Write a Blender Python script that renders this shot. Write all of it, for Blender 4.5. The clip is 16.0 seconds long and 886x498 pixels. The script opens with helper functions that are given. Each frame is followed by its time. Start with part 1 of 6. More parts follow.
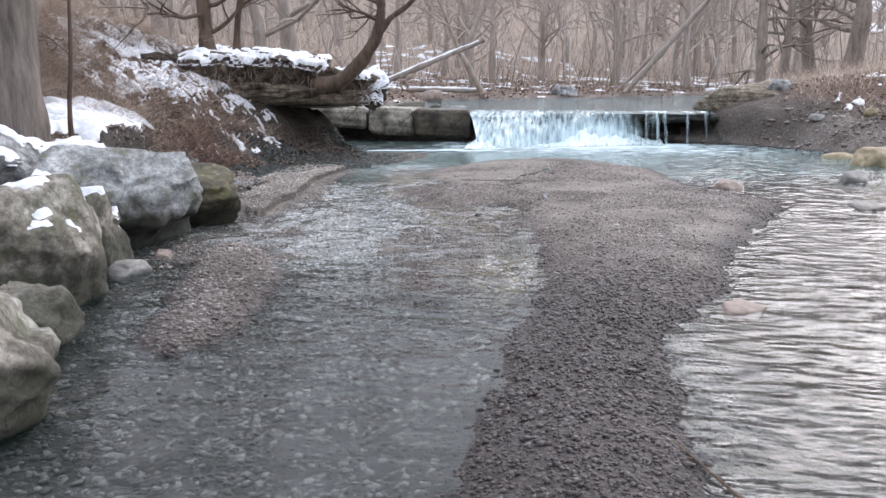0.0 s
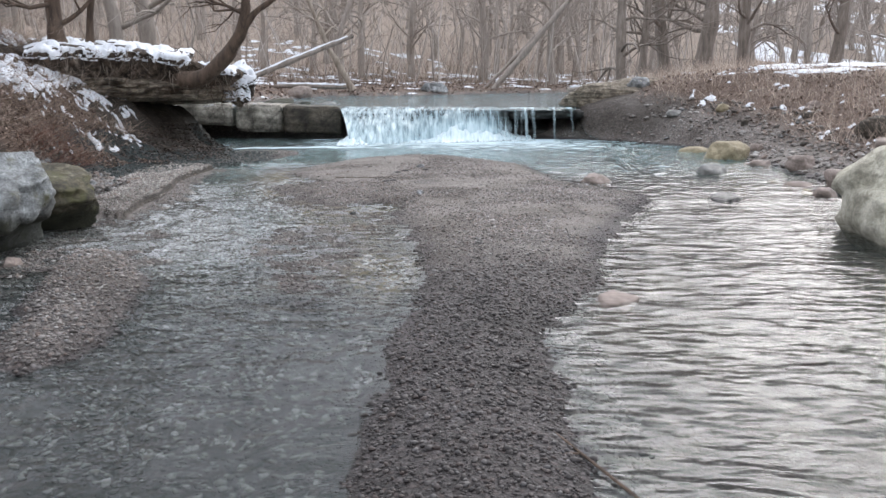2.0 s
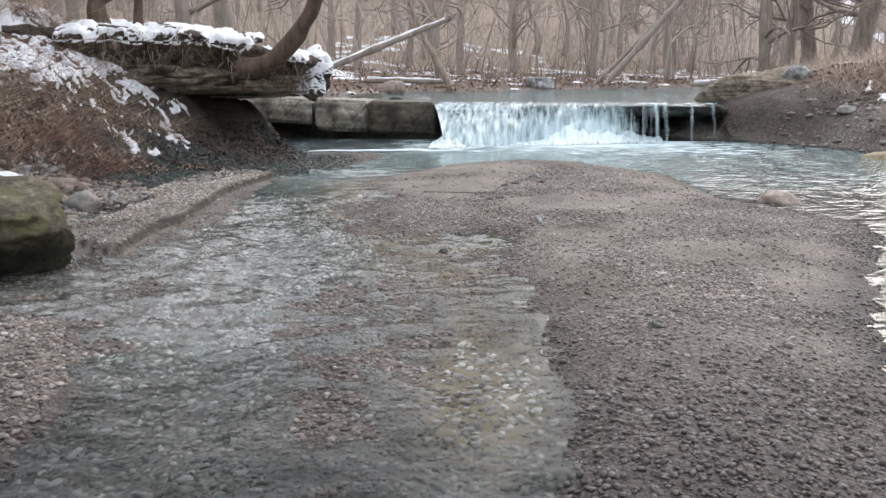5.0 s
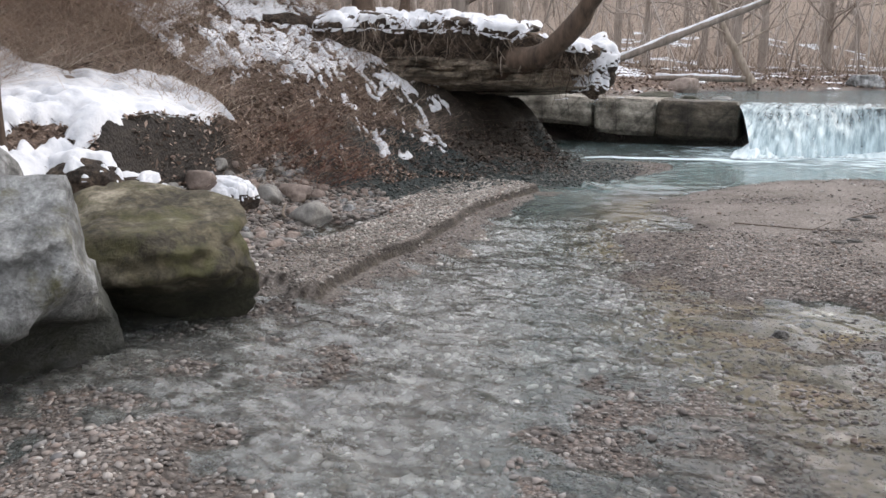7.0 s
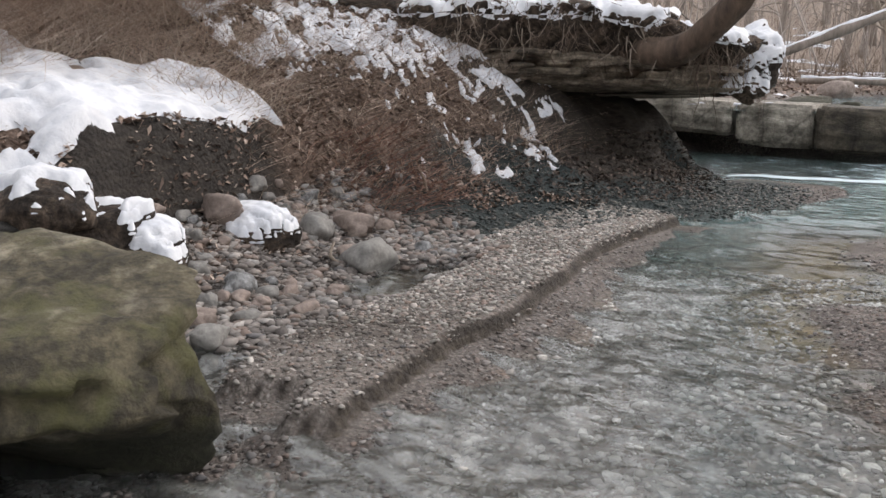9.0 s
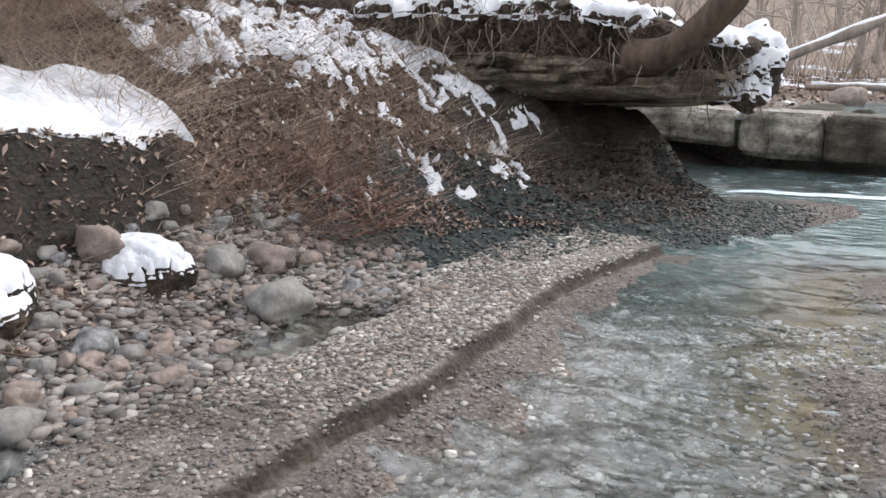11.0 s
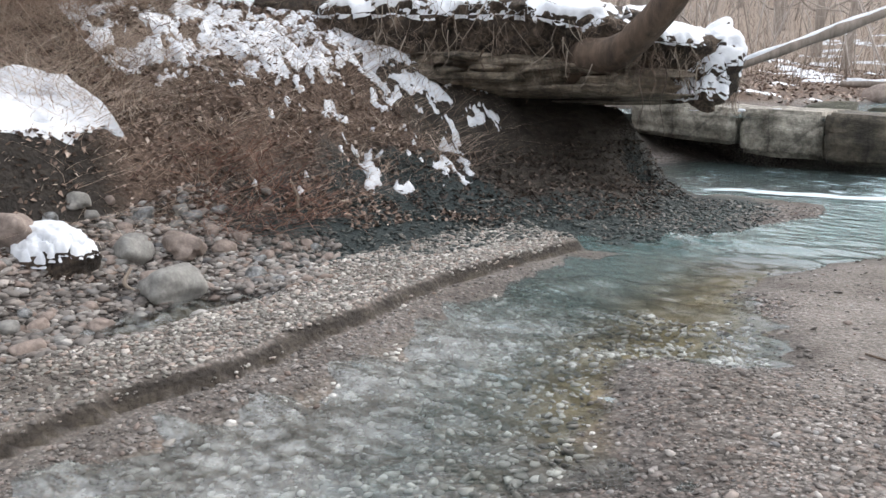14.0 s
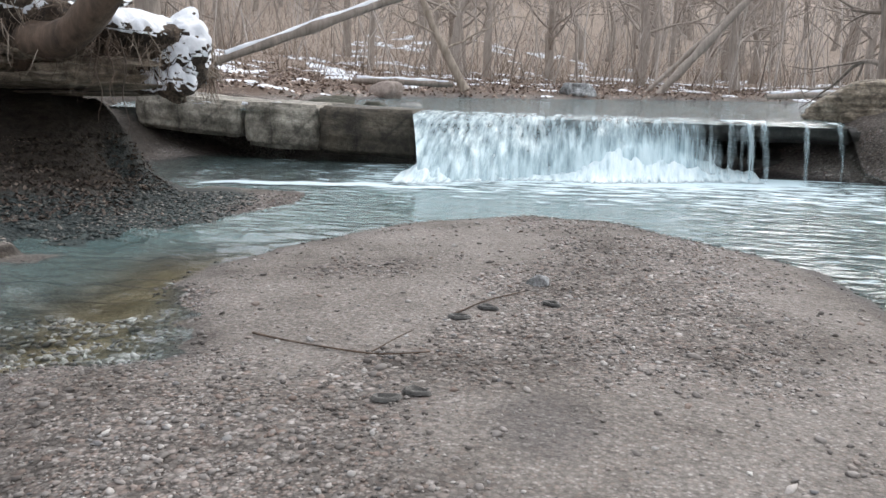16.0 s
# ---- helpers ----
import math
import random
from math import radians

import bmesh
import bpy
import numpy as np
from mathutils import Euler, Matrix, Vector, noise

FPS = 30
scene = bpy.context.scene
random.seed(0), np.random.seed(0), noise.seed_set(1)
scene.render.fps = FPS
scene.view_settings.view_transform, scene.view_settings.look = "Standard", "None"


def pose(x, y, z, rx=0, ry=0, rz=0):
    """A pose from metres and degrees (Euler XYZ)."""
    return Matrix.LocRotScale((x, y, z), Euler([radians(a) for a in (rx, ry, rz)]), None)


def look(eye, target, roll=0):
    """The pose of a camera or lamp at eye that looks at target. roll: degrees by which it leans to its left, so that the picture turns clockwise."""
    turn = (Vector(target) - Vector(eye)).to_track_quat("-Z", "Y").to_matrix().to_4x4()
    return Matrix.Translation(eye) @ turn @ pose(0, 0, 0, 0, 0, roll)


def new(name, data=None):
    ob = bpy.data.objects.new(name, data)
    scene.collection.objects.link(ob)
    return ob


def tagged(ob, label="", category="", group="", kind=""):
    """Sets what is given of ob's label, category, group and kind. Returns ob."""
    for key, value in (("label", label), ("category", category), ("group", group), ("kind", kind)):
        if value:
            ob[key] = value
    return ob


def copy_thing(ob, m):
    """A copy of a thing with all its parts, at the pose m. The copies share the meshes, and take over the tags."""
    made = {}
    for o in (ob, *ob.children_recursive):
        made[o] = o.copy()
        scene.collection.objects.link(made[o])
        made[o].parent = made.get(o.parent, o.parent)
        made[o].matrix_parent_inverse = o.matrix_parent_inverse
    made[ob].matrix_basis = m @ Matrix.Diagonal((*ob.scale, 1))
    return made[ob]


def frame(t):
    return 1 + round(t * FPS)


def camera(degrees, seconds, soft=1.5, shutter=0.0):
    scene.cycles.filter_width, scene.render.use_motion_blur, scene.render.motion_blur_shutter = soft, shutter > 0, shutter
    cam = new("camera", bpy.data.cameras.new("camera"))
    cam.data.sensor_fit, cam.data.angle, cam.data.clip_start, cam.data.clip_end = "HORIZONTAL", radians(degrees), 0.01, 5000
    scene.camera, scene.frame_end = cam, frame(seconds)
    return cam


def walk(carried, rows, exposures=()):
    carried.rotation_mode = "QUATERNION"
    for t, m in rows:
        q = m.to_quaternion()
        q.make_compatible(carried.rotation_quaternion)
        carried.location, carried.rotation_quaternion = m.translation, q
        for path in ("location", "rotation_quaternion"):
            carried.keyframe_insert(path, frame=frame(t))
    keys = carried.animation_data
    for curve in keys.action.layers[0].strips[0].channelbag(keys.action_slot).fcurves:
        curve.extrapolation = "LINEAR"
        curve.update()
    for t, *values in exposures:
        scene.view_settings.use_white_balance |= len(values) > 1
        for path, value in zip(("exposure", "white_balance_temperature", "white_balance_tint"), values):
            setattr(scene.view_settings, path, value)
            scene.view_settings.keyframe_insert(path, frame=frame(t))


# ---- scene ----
cam = camera(56.3, 16.0)
PATH = [
    (0, (1.638, -2.39, 1.653), (1.294, -0.462, 1.248), -0.2),
    (0.5, (1.626, -2.387, 1.651), (1.372, -0.446, 1.245), -0.1),
    (1, (1.626, -2.398, 1.655), (1.443, -0.449, 1.245), -0.1),
    (1.5, (1.613, -2.383, 1.65), (1.501, -0.43, 1.237), 0.0),
    (2, (1.591, -2.269, 1.643), (1.55, -0.313, 1.23), 0.1),
    (2.5, (1.53, -1.901, 1.614), (1.56, 0.056, 1.201), 0.2),
    (3, (1.497, -1.349, 1.596), (1.596, 0.605, 1.181), 0.3),
    (3.2, (1.474, -1.119, 1.585), (1.6, 0.833, 1.172), 0.4),
    (5.3, (1.141, 1.291, 1.41), (0.765, 3.211, 0.996), -0.2),
    (5.5, (1.09, 1.513, 1.402), (0.643, 3.419, 0.989), -0.2),
    (6, (0.965, 2.019, 1.39), (0.367, 3.882, 0.976), -0.3),
    (6.5, (0.81, 2.536, 1.373), (0.063, 4.345, 0.959), -0.2),
    (7, (0.593, 3.045, 1.344), (-0.29, 4.791, 0.93), -0.1),
    (7.5, (0.417, 3.488, 1.339), (-0.584, 5.17, 0.924), 0.0),
    (8, (0.135, 3.984, 1.312), (-0.978, 5.594, 0.901), -0.1),
    (8.5, (-0.175, 4.482, 1.296), (-1.363, 6.037, 0.884), -0.0),
    (9, (-0.386, 4.956, 1.28), (-1.488, 6.573, 0.87), 0.4),
    (9.5, (-0.57, 5.388, 1.28), (-1.602, 7.051, 0.871), 0.6),
    (11.8, (-0.436, 6.081, 1.274), (-1.65, 7.619, 0.872), 0.3),
    (12, (-0.391, 6.072, 1.303), (-1.625, 7.592, 0.894), 0.4),
    (12.5, (-0.284, 6.086, 1.31), (-1.557, 7.574, 0.902), 0.3),
    (13, (-0.128, 6.137, 1.305), (-1.433, 7.596, 0.898), 0.2),
    (13.5, (0.154, 6.274, 1.308), (-1.172, 7.716, 0.903), 0.1),
    (14, (0.494, 6.491, 1.307), (-0.762, 7.994, 0.904), 0.2),
    (14.5, (0.845, 6.784, 1.288), (-0.248, 8.41, 0.888), 0.3),
    (15, (1.112, 6.986, 1.27), (0.234, 8.738, 0.873), 0.7),
    (15.5, (1.186, 7.004, 1.26), (0.571, 8.865, 0.861), 0.9),
    (16, (1.218, 6.996, 1.26), (0.862, 8.924, 0.862), 1.3),
]
walk(cam, [(t, look(eye, target, roll)) for t, eye, target, roll in PATH], [(0.0, 1.34, 6150, 15), (0.6, 1.2, 6150, 15), (3.0, 1.12, 6250, 10), (5.5, 1.2, 6500, 13), (7.2, 1.02, 6600, 14), (8.5, 0.88, 6750, 14), (9.6, 1.02, 6650, 14), (12.0, 1.38, 6450, 12), (14.5, 1.38, 6450, 11), (16.0, 1.14, 6400, 11)])

# ---- world and light ----
world = bpy.data.worlds.new("overcast_sky")
scene.world = world
world.use_nodes = True
wn, wl = world.node_tree.nodes, world.node_tree.links
wn.clear()
sky = wn.new("ShaderNodeTexSky")
sky.sky_type, sky.sun_disc = "NISHITA", False
SUN_ELEV, SUN_TURN = radians(34), radians(28)
sky.sun_elevation, sky.sun_rotation = SUN_ELEV, SUN_TURN
sky.dust_density, sky.air_density = 4.0, 1.0
cloud = wn.new("ShaderNodeMix")
cloud.data_type = "RGBA"
cloud.inputs["Factor"].default_value = 0.8
cloud.inputs["B"].default_value = (8.3, 8.5, 8.8, 1)
back = wn.new("ShaderNodeBackground")
back.inputs["Strength"].default_value = 0.1
wout = wn.new("ShaderNodeOutputWorld")
wl.new(sky.outputs["Color"], cloud.inputs["A"])
# the cloud is brighter round the hidden sun
SUN_DIR = (math.cos(SUN_ELEV) * math.sin(SUN_TURN), math.cos(SUN_ELEV) * math.cos(SUN_TURN), math.sin(SUN_ELEV))
wco = wn.new("ShaderNodeTexCoord")
wdot = wn.new("ShaderNodeVectorMath")
wdot.operation = "DOT_PRODUCT"
wdot.inputs[1].default_value = SUN_DIR
wmax, wpow, wmul = wn.new("ShaderNodeMath"), wn.new("ShaderNodeMath"), wn.new("ShaderNodeMath")
wmax.operation, wpow.operation, wmul.operation = "MAXIMUM", "POWER", "MULTIPLY_ADD"
wmax.inputs[1].default_value, wpow.inputs[1].default_value = 0.0, 7.0
wmul.inputs[1].default_value, wmul.inputs[2].default_value = 0.2, 1.07
wl.new(wco.outputs["Generated"], wdot.inputs[0])
wl.new(wdot.outputs["Value"], wmax.inputs[0])
wl.new(wmax.outputs[0], wpow.inputs[0])
wl.new(wpow.outputs[0], wmul.inputs[0])
wgain = wn.new("ShaderNodeVectorMath")
wgain.operation = "SCALE"
wl.new(cloud.outputs["Result"], wgain.inputs[0])
wl.new(wmul.outputs[0], wgain.inputs["Scale"])
wl.new(wgain.outputs["Vector"], back.inputs["Color"])
wl.new(back.outputs["Background"], wout.inputs["Surface"])

sun = new("sun", bpy.data.lights.new("sun", "SUN"))
sun.data.energy, sun.data.angle, sun.data.color = 0.7, radians(40), (1, 0.97, 0.92)
sun.matrix_world = look((0, 0, 40), (40 * math.cos(SUN_ELEV) * math.sin(SUN_TURN) * -1,
                                      40 * math.cos(SUN_ELEV) * math.cos(SUN_TURN) * -1, 40 - 40 * math.sin(SUN_ELEV)))

# ---- helpers for building ----
rng = np.random.default_rng(7)


def vnoise(x, y, seed=0):
    """Smooth value noise in two dimensions, -1 to 1."""
    x, y = np.asarray(x, float), np.asarray(y, float)
    xi, yi = np.floor(x).astype(np.int64), np.floor(y).astype(np.int64)
    fx, fy = x - xi, y - yi
    fx, fy = fx * fx * (3 - 2 * fx), fy * fy * (3 - 2 * fy)

    def h(a, b):
        n = (a * 374761393 + b * 668265263 + seed * 974711) & 0x7FFFFFFF
        n = ((n ^ (n >> 13)) * 1274126177) & 0x7FFFFFFF
        return ((n ^ (n >> 16)) & 0xFFFF) / 32767.5 - 1

    a = h(xi, yi) * (1 - fx) + h(xi + 1, yi) * fx
    b = h(xi, yi + 1) * (1 - fx) + h(xi + 1, yi + 1) * fx
    return a * (1 - fy) + b * fy


def fbm(x, y, size, octaves=4, seed=0):
    out, amp, s = 0.0, 0.5, 1.0 / size
    for k in range(octaves):
        out = out + amp * vnoise(x * s, y * s, seed + 17 * k)
        amp, s = amp * 0.5, s * 2.03
    return out


def vnoise3(p, seed=0):
    """Smooth value noise in three dimensions, -1 to 1."""
    i = np.floor(p).astype(np.int64)
    f = p - i
    f = f * f * (3 - 2 * f)
    out = 0.0
    for a in (0, 1):
        for b in (0, 1):
            for c in (0, 1):
                n = ((i[:, 0] + a) * 374761393 + (i[:, 1] + b) * 668265263 + (i[:, 2] + c) * 1440662683 + seed * 974711) & 0x7FFFFFFF
                n = ((n ^ (n >> 13)) * 1274126177) & 0x7FFFFFFF
                w = (f[:, 0] if a else 1 - f[:, 0]) * (f[:, 1] if b else 1 - f[:, 1]) * (f[:, 2] if c else 1 - f[:, 2])
                out = out + w * (((n ^ (n >> 16)) & 0xFFFF) / 32767.5 - 1)
    return out


def noise3(p, size, octaves=3, seed=0):
    """Layered noise for points on a rock."""
    out, amp, s = 0.0, 0.5, 1.0 / size
    for k in range(octaves):
        out = out + amp * vnoise3(p * s, seed + 17 * k)
        amp, s = amp * 0.5, s * 2.03
    return out * 1.3


def smooth(a, b, x):
    t = np.clip((x - a) / (b - a), 0, 1)
    return t * t * (3 - 2 * t)


def mesh_of(name, verts, faces, mat=None, flat=False):
    """A mesh from arrays; faces is an (n, k) array or a list of index tuples."""
    me = bpy.data.meshes.new(name)
    if isinstance(faces, np.ndarray):
        n, k = faces.shape
        me.vertices.add(len(verts))
        me.vertices.foreach_set("co", np.asarray(verts, np.float32).ravel())
        me.loops.add(n * k)
        me.loops.foreach_set("vertex_index", faces.astype(np.int32).ravel())
        me.polygons.add(n)
        me.polygons.foreach_set("loop_start", np.arange(0, n * k, k, dtype=np.int32))
        me.update(calc_edges=True)
    else:
        me.from_pydata([tuple(v) for v in verts], [], faces)
    if not flat:
        me.polygons.foreach_set("use_smooth", np.ones(len(me.polygons), bool))
    if mat is not None:
        me.materials.append(mat)
    return me


def solid(name, verts, faces, mat, parent=None, label="", category="", group="", kind="", flat=False):
    ob = new(name, mesh_of(name, verts, faces, mat, flat))
    if parent is not None:
        ob.parent = parent
    return tagged(ob, label, category, group, kind)


def empty(name, at, label="", category="", group="", kind=""):
    ob = new(name)
    ob.location = at
    bpy.context.view_layer.update()
    return tagged(ob, label, category, group, kind)


def tube(points, radii, sides=8, rough=0.0, seed=0):
    """Vertices and quads of a tapered tube along points."""
    pts = np.array(points, float)
    r = np.interp(np.linspace(0, 1, len(pts)), np.linspace(0, 1, len(radii)), radii)
    tang = np.gradient(pts, axis=0)
    tang /= np.linalg.norm(tang, axis=1)[:, None] + 1e-9
    ref = np.array([0.0, 0, 1]) if abs(tang[0][2]) < 0.9 else np.array([1.0, 0, 0])
    u = np.cross(tang, ref)
    u /= np.linalg.norm(u, axis=1)[:, None] + 1e-9
    v = np.cross(tang, u)
    ang = np.linspace(0, 2 * np.pi, sides, endpoint=False)
    ring = (np.cos(ang)[None, :, None] * u[:, None] + np.sin(ang)[None, :, None] * v[:, None])
    rr = r[:, None] * (1 + rough * vnoise(np.arange(len(pts))[:, None] * 0.45 + seed, np.cos(ang)[None] * 1.6 + 5 * seed, seed))
    vs = (pts[:, None] + ring * rr[:, :, None]).reshape(-1, 3)
    n = len(pts)
    i, j = np.meshgrid(np.arange(n - 1), np.arange(sides), indexing="ij")
    k = (j + 1) % sides
    fs = np.stack([i * sides + j, i * sides + k, (i + 1) * sides + k, (i + 1) * sides + j], -1).reshape(-1, 4)
    return vs, fs


def spline(points, n):
    """Catmull-Rom through points."""
    p = np.array(points, float)
    p = np.vstack([2 * p[0] - p[1], p, 2 * p[-1] - p[-2]])
    t = np.linspace(0, len(p) - 3 - 1e-6, n)
    i = t.astype(int)
    f = (t - i)[:, None]
    a, b, c, d = p[i], p[i + 1], p[i + 2], p[i + 3]
    return 0.5 * (2 * b + (c - a) * f + (2 * a - 5 * b + 4 * c - d) * f ** 2 + (3 * b - a - 3 * c + d) * f ** 3)


def join(pieces):
    vs, fs, at = [], [], 0
    for v, f in pieces:
        vs.append(v)
        fs.append(f + at)
        at += len(v)
    return np.concatenate(vs), np.concatenate(fs)


# ---- materials ----
def material(name):
    m = bpy.data.materials.new(name)
    m.use_nodes = True
    nt = m.node_tree
    b = nt.nodes["Principled BSDF"]
    return m, nt, b


def add(nt, kind, **inputs):
    n = nt.nodes.new(kind)
    for k, v in inputs.items():
        n.inputs[k.replace("_", " ")].default_value = v
    return n


def ramp(nt, fac, stops):
    r = nt.nodes.new("ShaderNodeValToRGB")
    e = r.color_ramp.elements
    while len(e) < len(stops):
        e.new(0.5)
    for s, (at, c) in zip(e, stops):
        s.position, s.color = at, (*c, 1)
    nt.links.new(fac, r.inputs["Fac"])
    return r.outputs["Color"]


def tex(nt, scale, detail=6, rough=0.6, kind="ShaderNodeTexNoise", stretch=None):
    n = nt.nodes.new(kind)
    n.inputs["Scale"].default_value = scale
    if kind == "ShaderNodeTexNoise":
        n.inputs["Detail"].default_value, n.inputs["Roughness"].default_value = detail, rough
    co = nt.nodes.new("ShaderNodeTexCoord")
    if stretch:
        mp = nt.nodes.new("ShaderNodeMapping")
        mp.inputs["Scale"].default_value = stretch
        nt.links.new(co.outputs["Object"], mp.inputs["Vector"])
        nt.links.new(mp.outputs["Vector"], n.inputs["Vector"])
    else:
        nt.links.new(co.outputs["Object"], n.inputs["Vector"])
    return n.outputs["Fac"] if kind == "ShaderNodeTexNoise" else n.outputs["Distance"]


def mixc(nt, fac, a, b, blend="MIX"):
    n = nt.nodes.new("ShaderNodeMix")
    n.data_type, n.blend_type = "RGBA", blend
    for sock, v in (("Factor", fac), ("A", a), ("B", b)):
        s = [i for i in n.inputs if i.name == sock and i.type == ("VALUE" if sock == "Factor" else "RGBA")][0]
        if hasattr(v, "links"):
            nt.links.new(v, s)
        else:
            s.default_value = v if sock == "Factor" else (*v, 1)
    return [o for o in n.outputs if o.type == "RGBA"][0]


def mathn(nt, op, a, b=0.0, c=0.0, clamp=False):
    n = nt.nodes.new("ShaderNodeMath")
    n.operation, n.use_clamp = op, clamp
    for s, v in zip(n.inputs, (a, b, c)):
        if hasattr(v, "links"):
            nt.links.new(v, s)
        else:
            s.default_value = v
    return n.outputs[0]


def bump(nt, b, height, strength, dist):
    n = nt.nodes.new("ShaderNodeBump")
    n.inputs["Strength"].default_value, n.inputs["Distance"].default_value = strength, dist
    nt.links.new(height, n.inputs["Height"])
    nt.links.new(n.outputs["Normal"], b.inputs["Normal"])
    return n


def attr(nt, name):
    n = nt.nodes.new("ShaderNodeAttribute")
    n.attribute_name = name
    return n.outputs["Fac"]


def add_noise_colour(nt, scale):
    n = add(nt, "ShaderNodeTexNoise", Scale=scale, Detail=4.0)
    co = nt.nodes.new("ShaderNodeTexCoord")
    nt.links.new(co.outputs["Object"], n.inputs["Vector"])
    return n.outputs["Color"]


def rock_mat(name, dark, mid, light, scale=2.0, rough=0.8, moss=None, moss_amount=0.5, strength=0.6, strata=None, algae_shade=None, mottle=1.0):
    m, nt, b = material(name)
    a = tex(nt, scale, 8, 0.65, stretch=strata)
    c = ramp(nt, a, [(0.28, dark), (0.5, mid), (0.72, light)])
    fine = tex(nt, scale * 14, 6, 0.7)
    c = mixc(nt, 0.55, c, ramp(nt, fine, [(0.3, (0.35, 0.35, 0.35)), (0.65, (1, 1, 1))]), "MULTIPLY")
    crack = add(nt, "ShaderNodeTexVoronoi", Scale=scale * 1.1)
    crack.feature = "DISTANCE_TO_EDGE"
    cw = nt.nodes.new("ShaderNodeTexCoord")
    warp = mixc(nt, 0.12, cw.outputs["Object"], add_noise_colour(nt, scale * 2))
    nt.links.new(warp, crack.inputs["Vector"])
    line = ramp(nt, crack.outputs["Distance"], [(0.0, (0.35, 0.34, 0.33)), (0.035, (1, 1, 1))])
    c = mixc(nt, 0.55 * mottle, c, line, "MULTIPLY")
    blot = tex(nt, scale * 0.8, 5, 0.75)
    c = mixc(nt, mottle, c, ramp(nt, blot, [(0.36, (0.34, 0.33, 0.30)), (0.5, (0.9, 0.9, 0.9)), (0.62, (1.25, 1.25, 1.25))]), "MULTIPLY")
    spot = tex(nt, scale * 4, 8, 0.75)
    c = mixc(nt, 0.75 * mottle, c, ramp(nt, spot, [(0.40, (0.40, 0.40, 0.39)), (0.52, (1, 1, 1)), (0.62, (1.35, 1.35, 1.35))]), "MULTIPLY")
    if moss:
        k = ramp(nt, tex(nt, scale * 1.3, 7, 0.7), [(0.62 - 0.3 * moss_amount, (0, 0, 0)), (0.78 - 0.3 * moss_amount, (1, 1, 1))])
        c = mixc(nt, k, c, moss)
    if algae_shade:
        # wet algae that the stream leaves up to its flood line, raised to paint in the shade of overhanging sides
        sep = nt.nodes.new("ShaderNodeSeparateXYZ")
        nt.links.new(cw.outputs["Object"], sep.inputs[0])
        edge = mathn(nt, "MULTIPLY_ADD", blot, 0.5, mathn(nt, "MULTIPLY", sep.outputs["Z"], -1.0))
        k = ramp(nt, mathn(nt, "ADD", edge, 0.5 + algae_shade), [(0.42, (0, 0, 0)), (0.53, (0.95, 0.95, 0.95))])
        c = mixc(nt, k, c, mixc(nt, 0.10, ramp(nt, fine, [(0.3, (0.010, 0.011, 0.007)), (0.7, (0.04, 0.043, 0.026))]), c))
    nt.links.new(c, b.inputs["Base Color"])
    b.inputs["Roughness"].default_value = rough
    h = mathn(nt, "ADD", mathn(nt, "MULTIPLY", fine, 0.45), mathn(nt, "ADD", a, mathn(nt, "MULTIPLY", crack.outputs["Distance"], 0.5)))
    bump(nt, b, h, strength, 0.06)
    return m


def island_mat(name, stops, rough=0.7, fine=60, strength=0.3, wettable=False):
    """For heaps of small pieces: each piece takes a colour of its own."""
    m, nt, b = material(name)
    g = nt.nodes.new("ShaderNodeNewGeometry")
    c = ramp(nt, g.outputs["Random Per Island"], stops)
    f = tex(nt, fine, 4, 0.6)
    c = mixc(nt, 0.5, c, ramp(nt, f, [(0.3, (0.5, 0.5, 0.5)), (0.7, (1, 1, 1))]), "MULTIPLY")
    b.inputs["Roughness"].default_value = rough
    if wettable:
        c = mixc(nt, 1.0, c, ramp(nt, tex(nt, 1.2, 5, 0.65), [(0.34, (0.62, 0.60, 0.58)), (0.5, (0.98, 0.97, 0.96)), (0.66, (1.22, 1.22, 1.22))]), "MULTIPLY")
        wet_ = attr(nt, "wet")
        c = mixc(nt, wet_, c, mixc(nt, 1.0, c, (0.24, 0.23, 0.24), "MULTIPLY"))
        b.inputs["Specular IOR Level"].default_value = 0.3
        nt.links.new(mathn(nt, "MULTIPLY_ADD", wet_, -0.2, rough), b.inputs["Roughness"])
    nt.links.new(c, b.inputs["Base Color"])
    if strength:
        bump(nt, b, f, strength, 0.01)
    return m


def bark_mat(name, dark, light, scale=10):
    m, nt, b = material(name)
    a = tex(nt, scale, 8, 0.7, stretch=(1, 1, 0.18))
    big = tex(nt, 0.9, 3, 0.5)
    c = ramp(nt, a, [(0.32, dark), (0.68, light)])
    c = mixc(nt, 0.5, c, ramp(nt, big, [(0.3, (0.55, 0.53, 0.5)), (0.7, (1, 1, 1))]), "MULTIPLY")
    nt.links.new(c, b.inputs["Base Color"])
    b.inputs["Roughness"].default_value = 0.9
    bump(nt, b, a, 0.8, 0.03)
    return m


